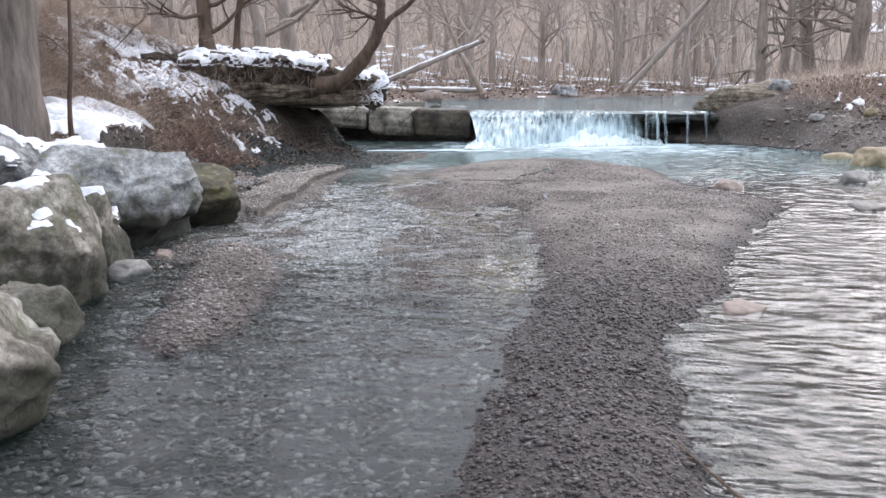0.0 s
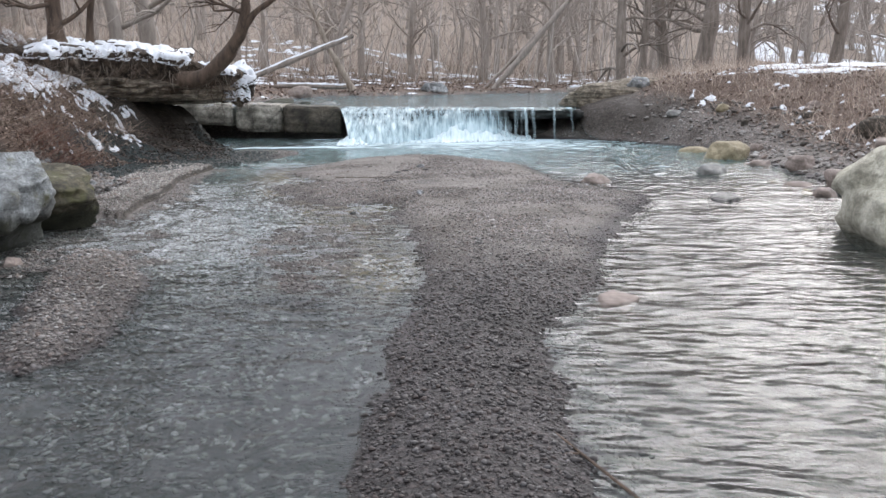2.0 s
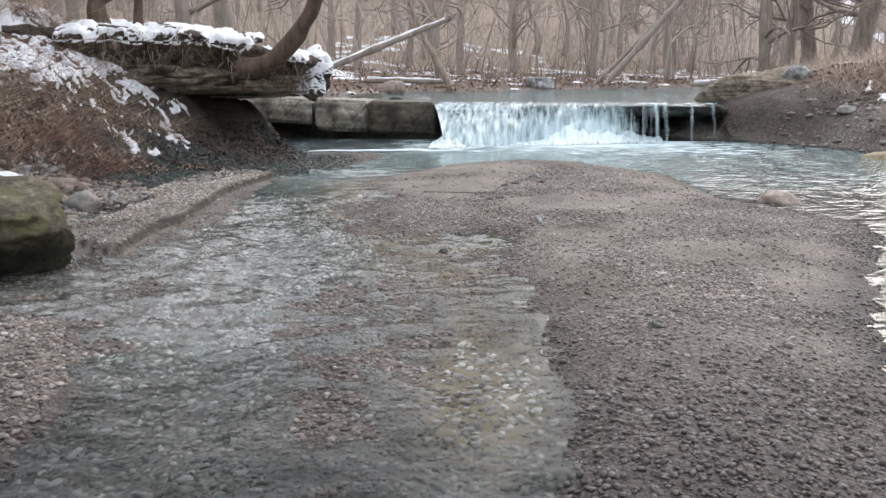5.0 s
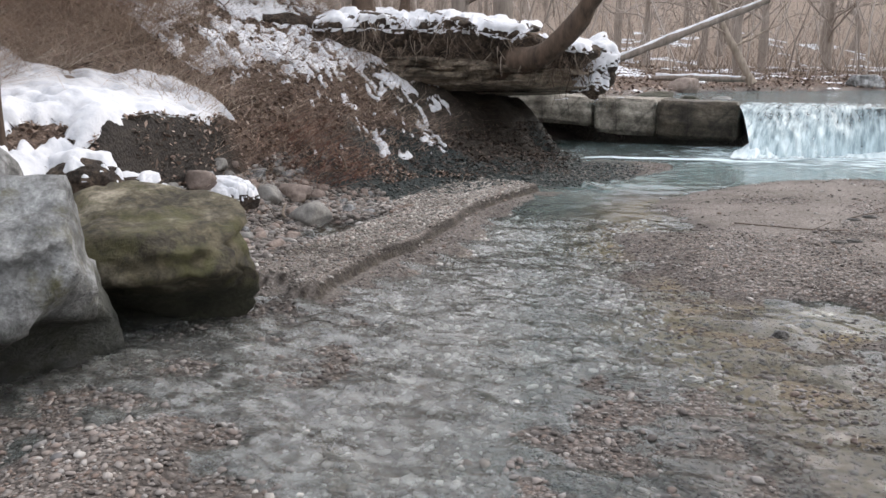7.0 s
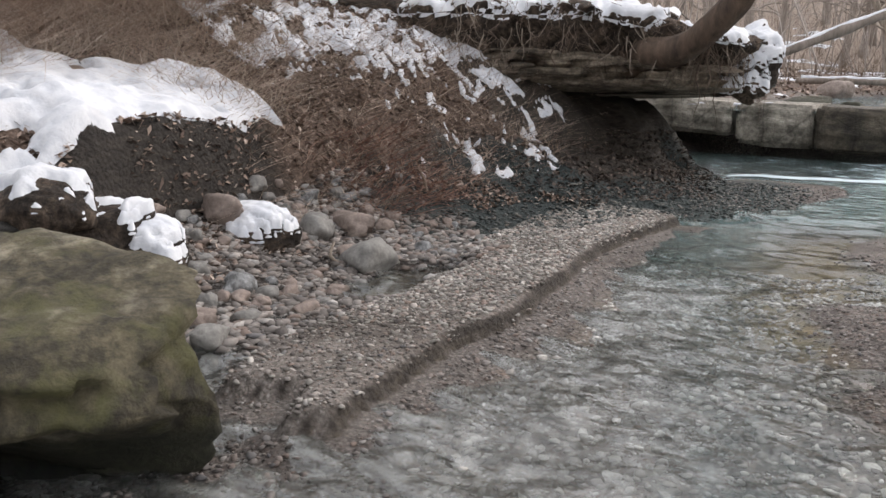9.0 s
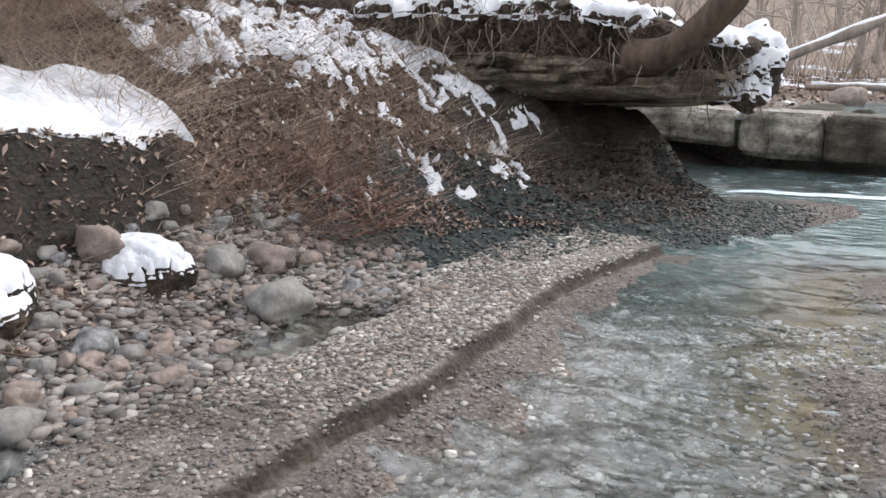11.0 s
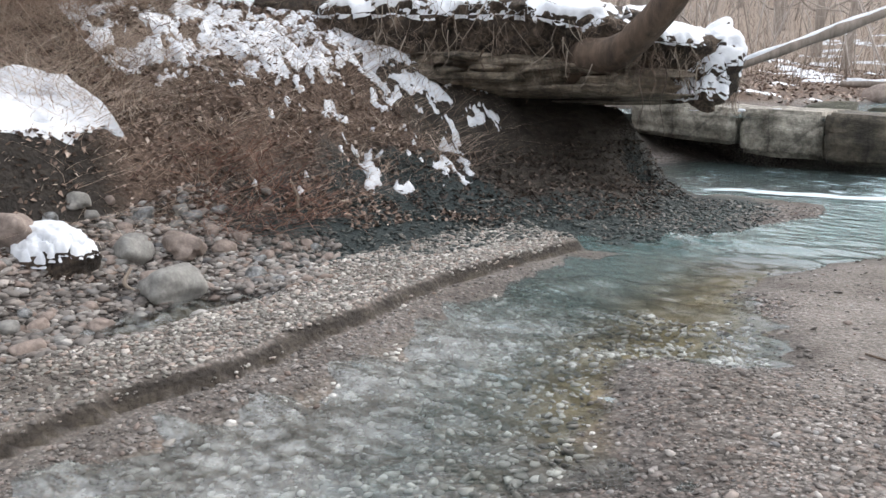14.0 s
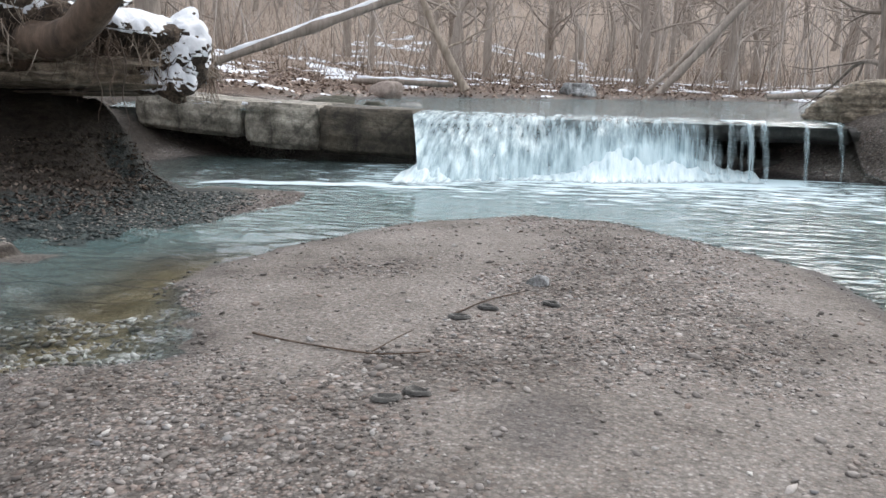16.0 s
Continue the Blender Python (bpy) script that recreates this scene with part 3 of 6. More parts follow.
def profile(table, along, d, y):
    keys = sorted(table)
    yy = np.clip(y, keys[0], keys[-1])
    out = np.zeros(np.shape(d))
    for k, s in enumerate(keys):
        lo = keys[k - 1] if k else s - 1
        hi = keys[k + 1] if k + 1 < len(keys) else s + 1
        w = np.where(yy <= s, (yy - lo) / (s - lo), (hi - yy) / (hi - s))
        w = np.clip(w, 0, 1)
        out += w * np.where(d > 0, np.interp(d, along, table[s]), table[s][0] + d * 0.35)
    return out


def land(x, y):
    """Height of the ground, and how far each shore is."""
    x, y = np.asarray(x, float), np.asarray(y, float)
    wob = 0.12 * fbm(x, y, 1.3, 3, 3)
    d = np.interp(y, LEFT_Y, LEFT_X) - x + wob
    e = x - np.interp(y, RIGHT_Y, RIGHT_X) + wob
    far = y - (32 + 0.75 * np.clip(x, -10, 14)) + 2 * wob
    up = smooth(20.7, 20.85, y)
    bed = -0.09 - 0.06 * fbm(x, y, 2.5, 3, 11) - 0.22 * smooth(15, 17, y) - 0.08 * smooth(2.6, 4.0, x) * (1 - smooth(7, 9, y))
    bed = bed + 0.012 * fbm(x, y, 0.25, 3, 5)
    h = bed
    for name, (poly, top, soft) in BARS.items():
        near = (x > -4) & (x < 5) & (y > -2.5) & (y < 16.5)
        s = np.full(x.shape, -9.0)
        if near.any():
            s[near] = inside(poly, x[near], y[near])
        s = s + 0.10 * fbm(x, y, 0.5, 4, 23) * (0.5 if soft < 0.1 else 1) + (0.035 * fbm(x, y, .34, 3, 24) if soft < 0.05 else 0)
        if top < 0:
            h = np.maximum(h, np.where(s > 0, top, top + s * .12))
            continue
        t = np.where(s > 0, top * (1 - np.exp(-np.maximum(s, 0) / soft)), s * (3.5 if soft < 0.05 else 0.22))
        t = t + 0.022 * fbm(x, y, 0.9, 4, 31) * smooth(0, 0.4, s)
        h = np.maximum(h, t)
    pool = 1 - ((x - 0.5) / 0.42) ** 2 - ((y - 7.95) / 0.36) ** 2
    h = h - np.maximum(h + 0.015, 0) * smooth(-0.9, 0.5, pool)
    pool2 = np.maximum(1 - ((x + 3.50) / 0.33) ** 2 - ((y - 8.95 - .6 * (x + 3.50)) / 0.52) ** 2, 1 - ((x + 3.25) / .30) ** 2 - ((y - 7.05) / .30) ** 2)
    h = h - np.maximum(h + 0.05, 0) * smooth(-0.6, 0.4, pool2)
    h = h * (1 - up) + up * (0.70 + 0.03 * fbm(x, y, 1.2, 3, 8) - 0.15 * smooth(21, 26, y))
    left = profile(LEFT_Z, LEFT_D, d, y)
    left = left + smooth(0.2, 1.2, d) * (0.10 * fbm(x, y, 0.9, 4, 41) + 0.06 * fbm(x, y, 0.3, 3, 43)) + smooth(3, 20, d) * 1.2 * fbm(x, y, 9, 3, 47)
    left = left + smooth(.6, 1.0, d) * (1 - smooth(2.4, 3.0, d)) * smooth(10.0, 10.6, y) * (1 - smooth(12.2, 12.8, y)) * (0.14 * fbm(x, y, .4, 3, 45) + .028 * np.sin(left * 22 + 14 * fbm(x, y, .6, 4, 44)))
    left = left + smooth(0, .3, d) * (1 - smooth(2.0, 2.6, d)) * smooth(12.0, 12.8, y) * (1 - smooth(20, 20.5, y)) * (0.012 * np.sin(left * 62 + 9 * fbm(x, y, .8, 3, 46)) + .05 * fbm(x, y, .35, 4, 47))
    right = profile(RIGHT_Z, RIGHT_D, e, y)
    right = right + smooth(0.2, 1.5, e) * (0.09 * fbm(x, y, 1.1, 4, 51) + 0.05 * fbm(x, y, 0.35, 3, 53)) + smooth(14, 40, e) * 1.0 * fbm(x, y, 9, 3, 57)
    back_ = np.where(far > 0, np.interp(far, FAR_D, FAR_Z), 0.76 + far * 0.2)
    back_ = back_ + smooth(0.5, 3, far) * (0.1 * fbm(x, y, 2, 3, 61) + 0.04 * fbm(x, y, 0.5, 3, 63))
    h = np.maximum(np.maximum(h, left), right)
    h = np.where(y > 22, np.maximum(h, back_), h)
    return h, d, e, far


def steps(a, b, fine, grow, end_lo, end_hi):
    mid = list(np.arange(a, b, fine))
    lo, hi, s = [a], [mid[-1]], fine
    while lo[-1] > end_lo:
        s *= grow
        lo.append(lo[-1] - s)
    s = fine
    while hi[-1] < end_hi:
        s *= grow
        hi.append(hi[-1] + s)
    return np.array(lo[:0:-1] + mid + hi[1:])


GX = steps(-6.5, 8.0, 0.05, 1.08, -420, 420)
GX = np.sort(np.r_[GX[(GX < -3.0) | (GX > -2.2)], np.arange(-2.99, -2.205, 0.016)])
GY = steps(-2.5, 21.0, 0.055, 1.07, -300, 420)
mx, my = np.meshgrid(GX, GY)
shape = mx.shape
hz, ld, re, fr = land(mx.ravel(), my.ravel())
gx, gy = mx.ravel(), my.ravel()
gverts = np.stack([gx, gy, hz], 1)
ny, nx = shape
ii, jj = np.meshgrid(np.arange(ny - 1), np.arange(nx - 1), indexing="ij")
gfaces = np.stack([ii * nx + jj, ii * nx + jj + 1, (ii + 1) * nx + jj + 1, (ii + 1) * nx + jj], -1).reshape(-1, 4)
ground = solid("ground", gverts, gfaces, GROUND, label="gravel stream bed with muddy leaf-covered banks", category="ground", kind="structure")


def put_attr(ob, name, values):
    a = ob.data.attributes.new(name, "FLOAT", "POINT")
    a.data.foreach_set("value", np.asarray(values, np.float32).ravel())


n1 = fbm(gx, gy, 0.8, 4, 71)
litter = np.maximum(smooth(0.45, 1.1, ld + 0.5 * n1), np.maximum(smooth(0.9, 2.0, re + 0.5 * n1), smooth(0.3, 1.5, fr)))
mudzone = smooth(11.9, 12.6, gy + .3 * n1) * (1 - smooth(20.4, 20.7, gy)) * smooth(.5, 1.1, ld + .25 * n1 + .6 * smooth(14.6, 15.4, gy)) * (1 - smooth(2.4, 3.0, ld))
mudzone = np.maximum(mudzone, smooth(17.5, 18.6, gy) * (1 - smooth(21, 22.5, gy)) * smooth(-0.3, 0.1, re) * (1 - smooth(1.0, 1.9, re + 0.3 * n1)) * .45)
shalez = smooth(9.8, 10.6, gy + 0.4 * n1) * (1 - smooth(15.0, 16.0, gy)) * smooth(-0.7, -0.35, ld + 0.2 * n1) * (1 - smooth(0.85 - .2 * smooth(13, 14, gy), 1.2 - .25 * smooth(13, 14, gy), ld + 0.5 * n1))
turf = smooth(6.9, 7.5, gy) * (1 - smooth(9.2, 9.6, gy)) * smooth(.82, .92, ld) * (1 - smooth(1.22, 1.4, ld))
mudzone = np.maximum(mudzone, turf)
level = np.where(gy > 20.6, 0.80, 0.0)
bedlight = 0.03 + 0.87 * smooth(3.2, 5.2, gy + n1) * (1 - smooth(1.0, 2.5, gx)) - .10 * smooth(1.6, 2.6, gx)
wet = (1 - smooth(0.005, 0.06, hz - level + 0.02 * n1)) * (1 - bedlight * smooth(0.005, 0.05, level - hz))
# the mud term paints overhang shade; the turf face is darkened as well
wet = np.maximum(wet, np.maximum(0.7 * shalez, np.maximum(0.62 * mudzone, .85 * turf)))
wet = np.maximum(wet, .6 * (hz < .08) * (hz > 0) * ((gx < -.6) | ((gx < .7) & (gy < 7))) * (gx > -2.6) * (1 - smooth(3.4, 4.8, gy)))
wet = np.maximum(wet, (0.95 - .5 * (gx < -.5)) * (1 - smooth(3.4 - 1.2 * (gx < -.5), 6.5 - 1.8 * (gx < -.5), gy + 0.8 * n1)) * (hz < 0.2) * smooth(-0.03, 0.0, hz))
def sand_at(x, y):
    """Sandy stretches of the gravel banks, where few pebbles lie."""
    band = np.exp(-((x - np.interp(y, [5, 7, 9, 12], [1.55, 1.2, 2.2, 2.6])) / 0.35) ** 2) * smooth(5, 6.5, y)
    return np.clip(smooth(.05, .3, fbm(x, y, 1.5, 4, 201)) + band * .8 + 1.2 * np.exp(-((x - 1.35 + .25 * fbm(x, y, .5, 3, 7)) / .68) ** 4 - ((y - 9.65 + .2 * fbm(x, y, .4, 3, 9)) / .5) ** 4), 0, 1) * smooth(4.0, 6.0, y)


sandz = np.maximum(sand_at(gx, gy), .35 * (gx < -2.2) * (gx > -3.5) * (gy > 6.8) * (gy < 12.4) + .6 * (gx < -2.2) * (gx > -3.2) * (gy > 6.8) * (1 - smooth(7.5, 8.1, gy + .5 * n1)))
# floor pales away from the stream, haze being put into its colour
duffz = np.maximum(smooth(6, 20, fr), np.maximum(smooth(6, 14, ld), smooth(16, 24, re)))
duffz = np.maximum(duffz, .8 * smooth(1.6, 2.4, ld + .6 * n1) * (1 - smooth(10.6, 11.6, gy)))
def cut_at(x, y):
    """The freshly cut edge of the gravel ledge."""
    c = np.where((x > -4) & (x < -2) & (y > 6.5) & (y < 12.6), inside(BARS["ledge"][0], x, y), -9)
    return np.exp(-((c - .01) / .03) ** 2) * (x > np.interp(y, [7, 12], [-2.75, -3.0]))


slope_ = np.maximum(np.abs(np.gradient(hz.reshape(shape), GX, axis=1)), .8 * np.abs(np.gradient(hz.reshape(shape), GY, axis=0))).ravel()
# steep ledge edge darkened through mud and wet, painting the cut's shadow
cut = smooth(.7, 1.3, slope_) * (gx > -3.0) * (gx < -2.0) * (gy > 6.5) * (gy < 12.6)
mudzone, wet = np.maximum(mudzone, cut), np.maximum(wet, .75 * cut)
def silt_at(gx, gy):
    """Still shallows where brown silt settles."""
    return np.exp(-((gx - np.interp(gy, [3.5, 5, 7, 8, 9.5, 11, 13], [.85, .75, .25, -.3, -1.15, -1.35, -1.6])) / .55) ** 2) * smooth(3.4, 4.6, gy) * (1 - smooth(12, 13.2, gy))
siltz = np.maximum(silt_at(gx, gy), .15 * smooth(4.2, 5.5, gy) * (1 - smooth(10.5, 12, gy)) * (gx < 1) * (gx > -2.8))
siltz = np.maximum(siltz, .95 * np.exp(-((gx - 3.0 - .12 * (gy - 4)) / .62) ** 4 - ((gy - 4.6) / 2.3) ** 4))
siltz = np.maximum(siltz, smooth(-.6, .4, 1 - ((gx - 0.5) / 0.5) ** 2 - ((gy - 7.95) / 0.42) ** 2))
siltz = np.maximum(siltz, .8 * smooth(-.6, .4, 1 - ((gx + 3.45) / .5) ** 2 - ((gy - 8.75) / .6) ** 2)) * smooth(-.35, .1, .25 + n1)
siltz = siltz * (1 - smooth(-.02, .006, hz)) * (1 - .8 * smooth(-.2, .1, inside(BARS["patch"][0], gx, gy)))
wet = wet * (1 - .7 * siltz * (1 - smooth(1.4, 2.0, gx)))
wet = wet * (1 - .6 * smooth(3.4, 5.0, gy + .5 * n1) * (1 - smooth(.8, 1.6, gx)) * (hz < .05) * (ld < -.1))
wet = np.maximum(wet, .55 * smooth(.2, .6, 1 - ((gx - 1.08) / .36) ** 2 - ((gy - 9.68) / .46) ** 2 + .6 * n1))
wet = np.maximum(wet, .55 * smooth(-.8, -.5, ld) * (1 - smooth(.6, 1.0, ld)) * smooth(6.6, 7.2, gy) * (1 - smooth(9.8, 10.4, gy)))
for k, v in (("silt", siltz), ("sand", sandz), ("duff", duffz), ("litter", litter), ("mud", mudzone), ("shale", shalez), ("wet", wet)):
    put_attr(ground, k, v)

# ---- water ----
WX, WY = steps(-3.6, 7.0, 0.045, 1.12, -8, 9.5), steps(0.6, 13.0, 0.036, 1.05, -30, 19.0)
WY = np.r_[WY[WY < 19.3], 19.45]
wx, wy = np.meshgrid(WX, WY)


def sheet_faces(rows, cols):
    a, b = np.meshgrid(np.arange(rows - 1), np.arange(cols - 1), indexing="ij")
    return np.stack([a * cols + b, a * cols + b + 1, (a + 1) * cols + b + 1, (a + 1) * cols + b], -1).reshape(-1, 4)


qx, qy = wx.ravel(), wy.ravel()
chop = (.62 + .38 * (1 - smooth(.2, 1.4, qx + np.interp(qy, [4, 8, 12], [0, .6, 1.8])))) * (1 - .35 * smooth(8.5, 11, qy)) * (.5 + .5 * smooth(1.5, 4, qy) * (qx < 1.6) + .5 * (qx >= 1.6))
bend_ = .15 * fbm(qx, qy, .8, 2, 6)
wave = fbm((qx + bend_) * .7, qy + .5 * bend_, .15, 2, 13) + fbm(qx * .7 + .3 * qy, qy + bend_, .24, 2, 14)
calm = smooth(1.2, 2.0, qx) * (1 - smooth(9, 12, qy))
wave = wave * (1 - calm) + calm * (1.3 * fbm((qx + 2 * bend_) * .40 + .12 * qy, qy + 1.5 * bend_, .15, 2, 15) + 1.0 * fbm(qx * .36 - .2 * qy, qy + 2 * bend_, .40, 2, 16))
wave = wave * smooth(-5, -3.5, qx) * (1 - smooth(6.6, 7.4, qx)) * smooth(-.5, .8, qy) * (1 - .8 * smooth(12.5, 14.5, qy))
stream = solid("stream_water", np.stack([qx, qy, 0.004 * fbm(qx, qy, 1.0, 2, 3) + (.028 + .02 * smooth(4.2, 5.2, qy) * (1 - calm)) * chop * wave], 1), sheet_faces(len(WY), len(WX)), WATER,
               label="clear shallow rippling stream water over gravel", category="water", kind="structure")
# how cloudy the water is, and how rough its surface: glacial blue below the falls, still and clear by the far shore;
# over the riffle, painted sky glints and added milk brighten it
glints = smooth(4.3, 5.4, qy) * (1 - smooth(9.6, 10.8, qy)) * (1 - smooth(-.5, .5, qx + np.interp(qy, [4, 6, 9], [.1, .5, 1.5]))) * (1 - .9 * silt_at(qx, qy))
put_attr(stream, "glints", glints)
# milk is thinned below the slabs to leave a dark reflecting band
put_attr(stream, "milk", (.025 + .03 * glints + (.03 + .04 * smooth(8, 9.5, qy)) * smooth(4.2, 5.6, qy) * (1 - smooth(.4, 1.4, qx)) + .32 * smooth(10.5, 15.5, qy + 1.2 * fbm(qx, qy, 1.5, 3, 5)) * (1 - .85 * smooth(16.1, 16.6, qy) * (1 - smooth(-2.3, -1.5, qx))) - .01 * smooth(1.6, 2.8, qx) * (1 - smooth(9, 12, qy))
          + .06 * np.exp(-((qx - np.interp(qy, [8, 10, 12.5, 15], [-1.7, -2.0, -2.0, -1.2])) / .4) ** 2) * smooth(8.5, 11, qy)) * (1 - .95 * silt_at(qx, qy)) * (1 - .9 * (1 - smooth(-3.05, -2.75, qx)) * (1 - smooth(11, 12.5, qy))))
put_attr(stream, "sheen", 1.22 + .08 * calm + .12 * smooth(11, 15, qy) + .30 * smooth(3.6, 5.4, qy) * (1 - smooth(.3, 1.2, qx)) * (1 - .95 * silt_at(qx, qy)))
put_attr(stream, "chop", .18 * chop * (1 - .6 * silt_at(qx, qy)) + .13 * smooth(1.4, 2.4, qx) + .10 * smooth(14, 17, qy))
px_, py_ = np.meshgrid(np.linspace(-7, 18, 90), np.linspace(19.1, 46, 90))
lipdrop = -0.05 * (1 - smooth(19.1, 19.6, py_.ravel()))
pond = solid("pond_water", np.stack([px_.ravel(), py_.ravel(), 0.80 + lipdrop - .7 * smooth(4.6, 4.85, px_.ravel()) * (1 - smooth(19.7, 20.4, py_.ravel())) + 0.004 * fbm(px_.ravel(), py_.ravel(), 0.7, 2, 4)], 1), sheet_faces(90, 90), PONDW,
             label="smooth stream water above the falls", category="water", kind="structure")

# ---- rocks ----
def ico(level):
    bm = bmesh.new()
    bmesh.ops.create_icosphere(bm, subdivisions=level, radius=1)
    bm.verts.ensure_lookup_table()
    v = np.array([p.co for p in bm.verts])
    f = np.array([[p.index for p in q.verts] for q in bm.faces])
    bm.free()
    return v, f


ICO = {k: ico(k) for k in (1, 2, 3, 4, 5)}


def rock_shape(size, seed, planes=13, sharp=18, level=4, rough=0.05, turn=0.0, keep_top=None, extra=(), chips=0):
    """A faceted boulder: a ball cut by planes, edges worn, then roughened."""
    r = np.random.default_rng(seed)
    u, f = ICO[level]
    k = np.arange(planes) + 0.5
    ph, th = np.arccos(1 - 2 * k / planes), k * 2.39996 + r.uniform(0, 6.28)
    n = np.stack([np.cos(th) * np.sin(ph), np.sin(th) * np.sin(ph), np.cos(ph)], 1) + r.normal(0, .22, (planes, 3))
    n /= np.linalg.norm(n, axis=1)[:, None]
    low = 0.70 if not extra else 0.84
    n = np.vstack([n, [0, 0, 1], [0, 0, -1]])
    dist = np.r_[r.uniform(low, 0.97, planes), 0.8 if keep_top is None else keep_top, 0.8]
    for en in extra:
        e3 = np.array(en[:3], float)
        n, dist = np.vstack([n, e3 / np.linalg.norm(e3)]), np.r_[dist, en[3]]
    proj = np.maximum(u @ n.T, 1e-3) / dist
    rad = 1 / (np.sum(proj ** sharp, 1) ** (1 / sharp))
    if chips:
        # broken facets: each patch of the surface is tilted and set back by its own amount
        seeds = r.normal(size=(chips, 3))
        seeds /= np.linalg.norm(seeds, axis=1)[:, None]
        warp = u + 0.16 * np.stack([noise3(u, 0.5, 3, seed + q) for q in (21, 22, 23)], 1)
        own = np.argmax(warp @ seeds.T, 1)
        lean = r.normal(0, .20, (chips, 3))
        rad = rad * (1 + np.clip(np.sum((u - seeds[own]) * lean[own], 1) + r.normal(0, .022, chips)[own], -.11, .07))
    p = u * rad[:, None]
    p = p + u * (rough * noise3(p, 0.8, 4, seed))[:, None] + u * (rough * 0.45 * noise3(p, 0.2, 4, seed + 3))[:, None]
    p /= np.abs(p).max(0)
    p = p * np.array(size) / 2
    c, s = math.cos(turn), math.sin(turn)
    p = p @ np.array([[c, s, 0], [-s, c, 0], [0, 0, 1]])
    return p, f


def boulder(name, at, size, mat, seed, label, category="boulder", group="", turn=0.0, tilt=(0, 0), sharp=34, planes=15, rough=0.09, level=5, extra=(), chips=38, under=()):
    p, f = rock_shape(size, seed, planes, sharp, level, rough, turn, None, extra, chips)
    if tilt != (0, 0):
        p = p @ np.array(Euler((radians(tilt[0]), radians(tilt[1]), 0)).to_matrix()).T
    p[:, 2] -= p[:, 2].min()
    if under:
        # a broken overhang: the lower part of one side stands back
        dx, dy, at_z, deep = under
        side = (p[:, 0] * dx + p[:, 1] * dy) / (0.5 * size[0])
        edge = at_z + 0.10 * noise3(p * np.array([1, 1, .2]), 0.5, 3, seed + 9) + 0.12 * p[:, 0]
        back_in = deep * smooth(-.15, .5, side) * (1 - smooth(-.05, .03, p[:, 2] - edge)) * (1 - .5 * p[:, 2] / at_z)
        p[:, :2] -= np.outer(back_in, [dx, dy])
    ob = solid(name, p, f, mat, label=label, category=category, group=group)
    ob.location = at
    return ob


def snow_sheet(name, pieces, label):
    """Snow surfaces that thin out and dip under what they lie on: rows of points, faces, and depth there."""
    vs, fs = [], []
    for v, f, depth in pieces:
        keep = (depth[f] > 0.0).any(1)
        if keep.any():
            v = v.copy()
            v[:, 2] += depth
            vs.append((v, f[keep]))
    v, f = join(vs)
    used, inv = np.unique(f, return_inverse=True)
    return solid(name, v[used], inv.reshape(f.shape), SNOW, label=label, category="snow", kind="stuff")


def snow_on(ob_list, name, label, amount=0.0, thick=0.03, steep=0.72, size=0.4, seed=0):
    """A snow cover over the upward sides of rocks."""
    pieces = []
    for ob in ob_list:
        me = ob.data
        v, nrm = np.empty(len(me.vertices) * 3), np.empty(len(me.vertices) * 3)
        me.vertices.foreach_get("co", v)
        me.vertices.foreach_get("normal", nrm)
        v, nrm = v.reshape(-1, 3) + np.array(ob.location), nrm.reshape(-1, 3)
        f = np.array([tuple(p.vertices) for p in me.polygons])
        m = np.minimum((nrm[:, 2] - steep) * 2.0, 1.6 * (noise3(v, size, 4, seed + 3) - amount))
        pieces.append((v, f, np.clip(m * 0.2, -0.02, thick)))
    return snow_sheet(name, pieces, label)


B = "boulders along the bank"
big = []
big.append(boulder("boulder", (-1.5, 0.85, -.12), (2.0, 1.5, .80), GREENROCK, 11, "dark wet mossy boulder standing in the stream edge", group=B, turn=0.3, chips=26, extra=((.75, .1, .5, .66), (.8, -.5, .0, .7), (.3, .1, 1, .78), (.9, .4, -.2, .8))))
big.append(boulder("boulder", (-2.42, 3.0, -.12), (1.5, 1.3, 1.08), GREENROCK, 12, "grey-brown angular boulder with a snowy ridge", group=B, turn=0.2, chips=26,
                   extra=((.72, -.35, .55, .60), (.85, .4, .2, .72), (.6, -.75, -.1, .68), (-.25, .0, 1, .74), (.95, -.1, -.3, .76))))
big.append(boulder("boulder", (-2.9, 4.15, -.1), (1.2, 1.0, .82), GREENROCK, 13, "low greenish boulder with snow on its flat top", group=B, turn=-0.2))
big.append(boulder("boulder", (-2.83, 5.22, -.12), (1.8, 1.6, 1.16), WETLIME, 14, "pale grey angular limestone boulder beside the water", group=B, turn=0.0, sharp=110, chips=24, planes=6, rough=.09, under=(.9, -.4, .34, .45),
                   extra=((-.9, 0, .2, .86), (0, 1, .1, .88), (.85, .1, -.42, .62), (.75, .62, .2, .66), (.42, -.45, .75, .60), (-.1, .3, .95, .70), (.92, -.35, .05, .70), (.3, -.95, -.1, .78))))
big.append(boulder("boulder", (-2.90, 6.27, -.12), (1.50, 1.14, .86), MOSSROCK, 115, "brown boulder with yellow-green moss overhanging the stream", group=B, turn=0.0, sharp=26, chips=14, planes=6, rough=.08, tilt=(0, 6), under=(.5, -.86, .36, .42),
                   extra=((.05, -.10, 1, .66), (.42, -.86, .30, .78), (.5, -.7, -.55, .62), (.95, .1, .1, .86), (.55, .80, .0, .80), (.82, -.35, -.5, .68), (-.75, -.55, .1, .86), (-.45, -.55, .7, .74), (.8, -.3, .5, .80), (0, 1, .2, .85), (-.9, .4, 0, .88))))
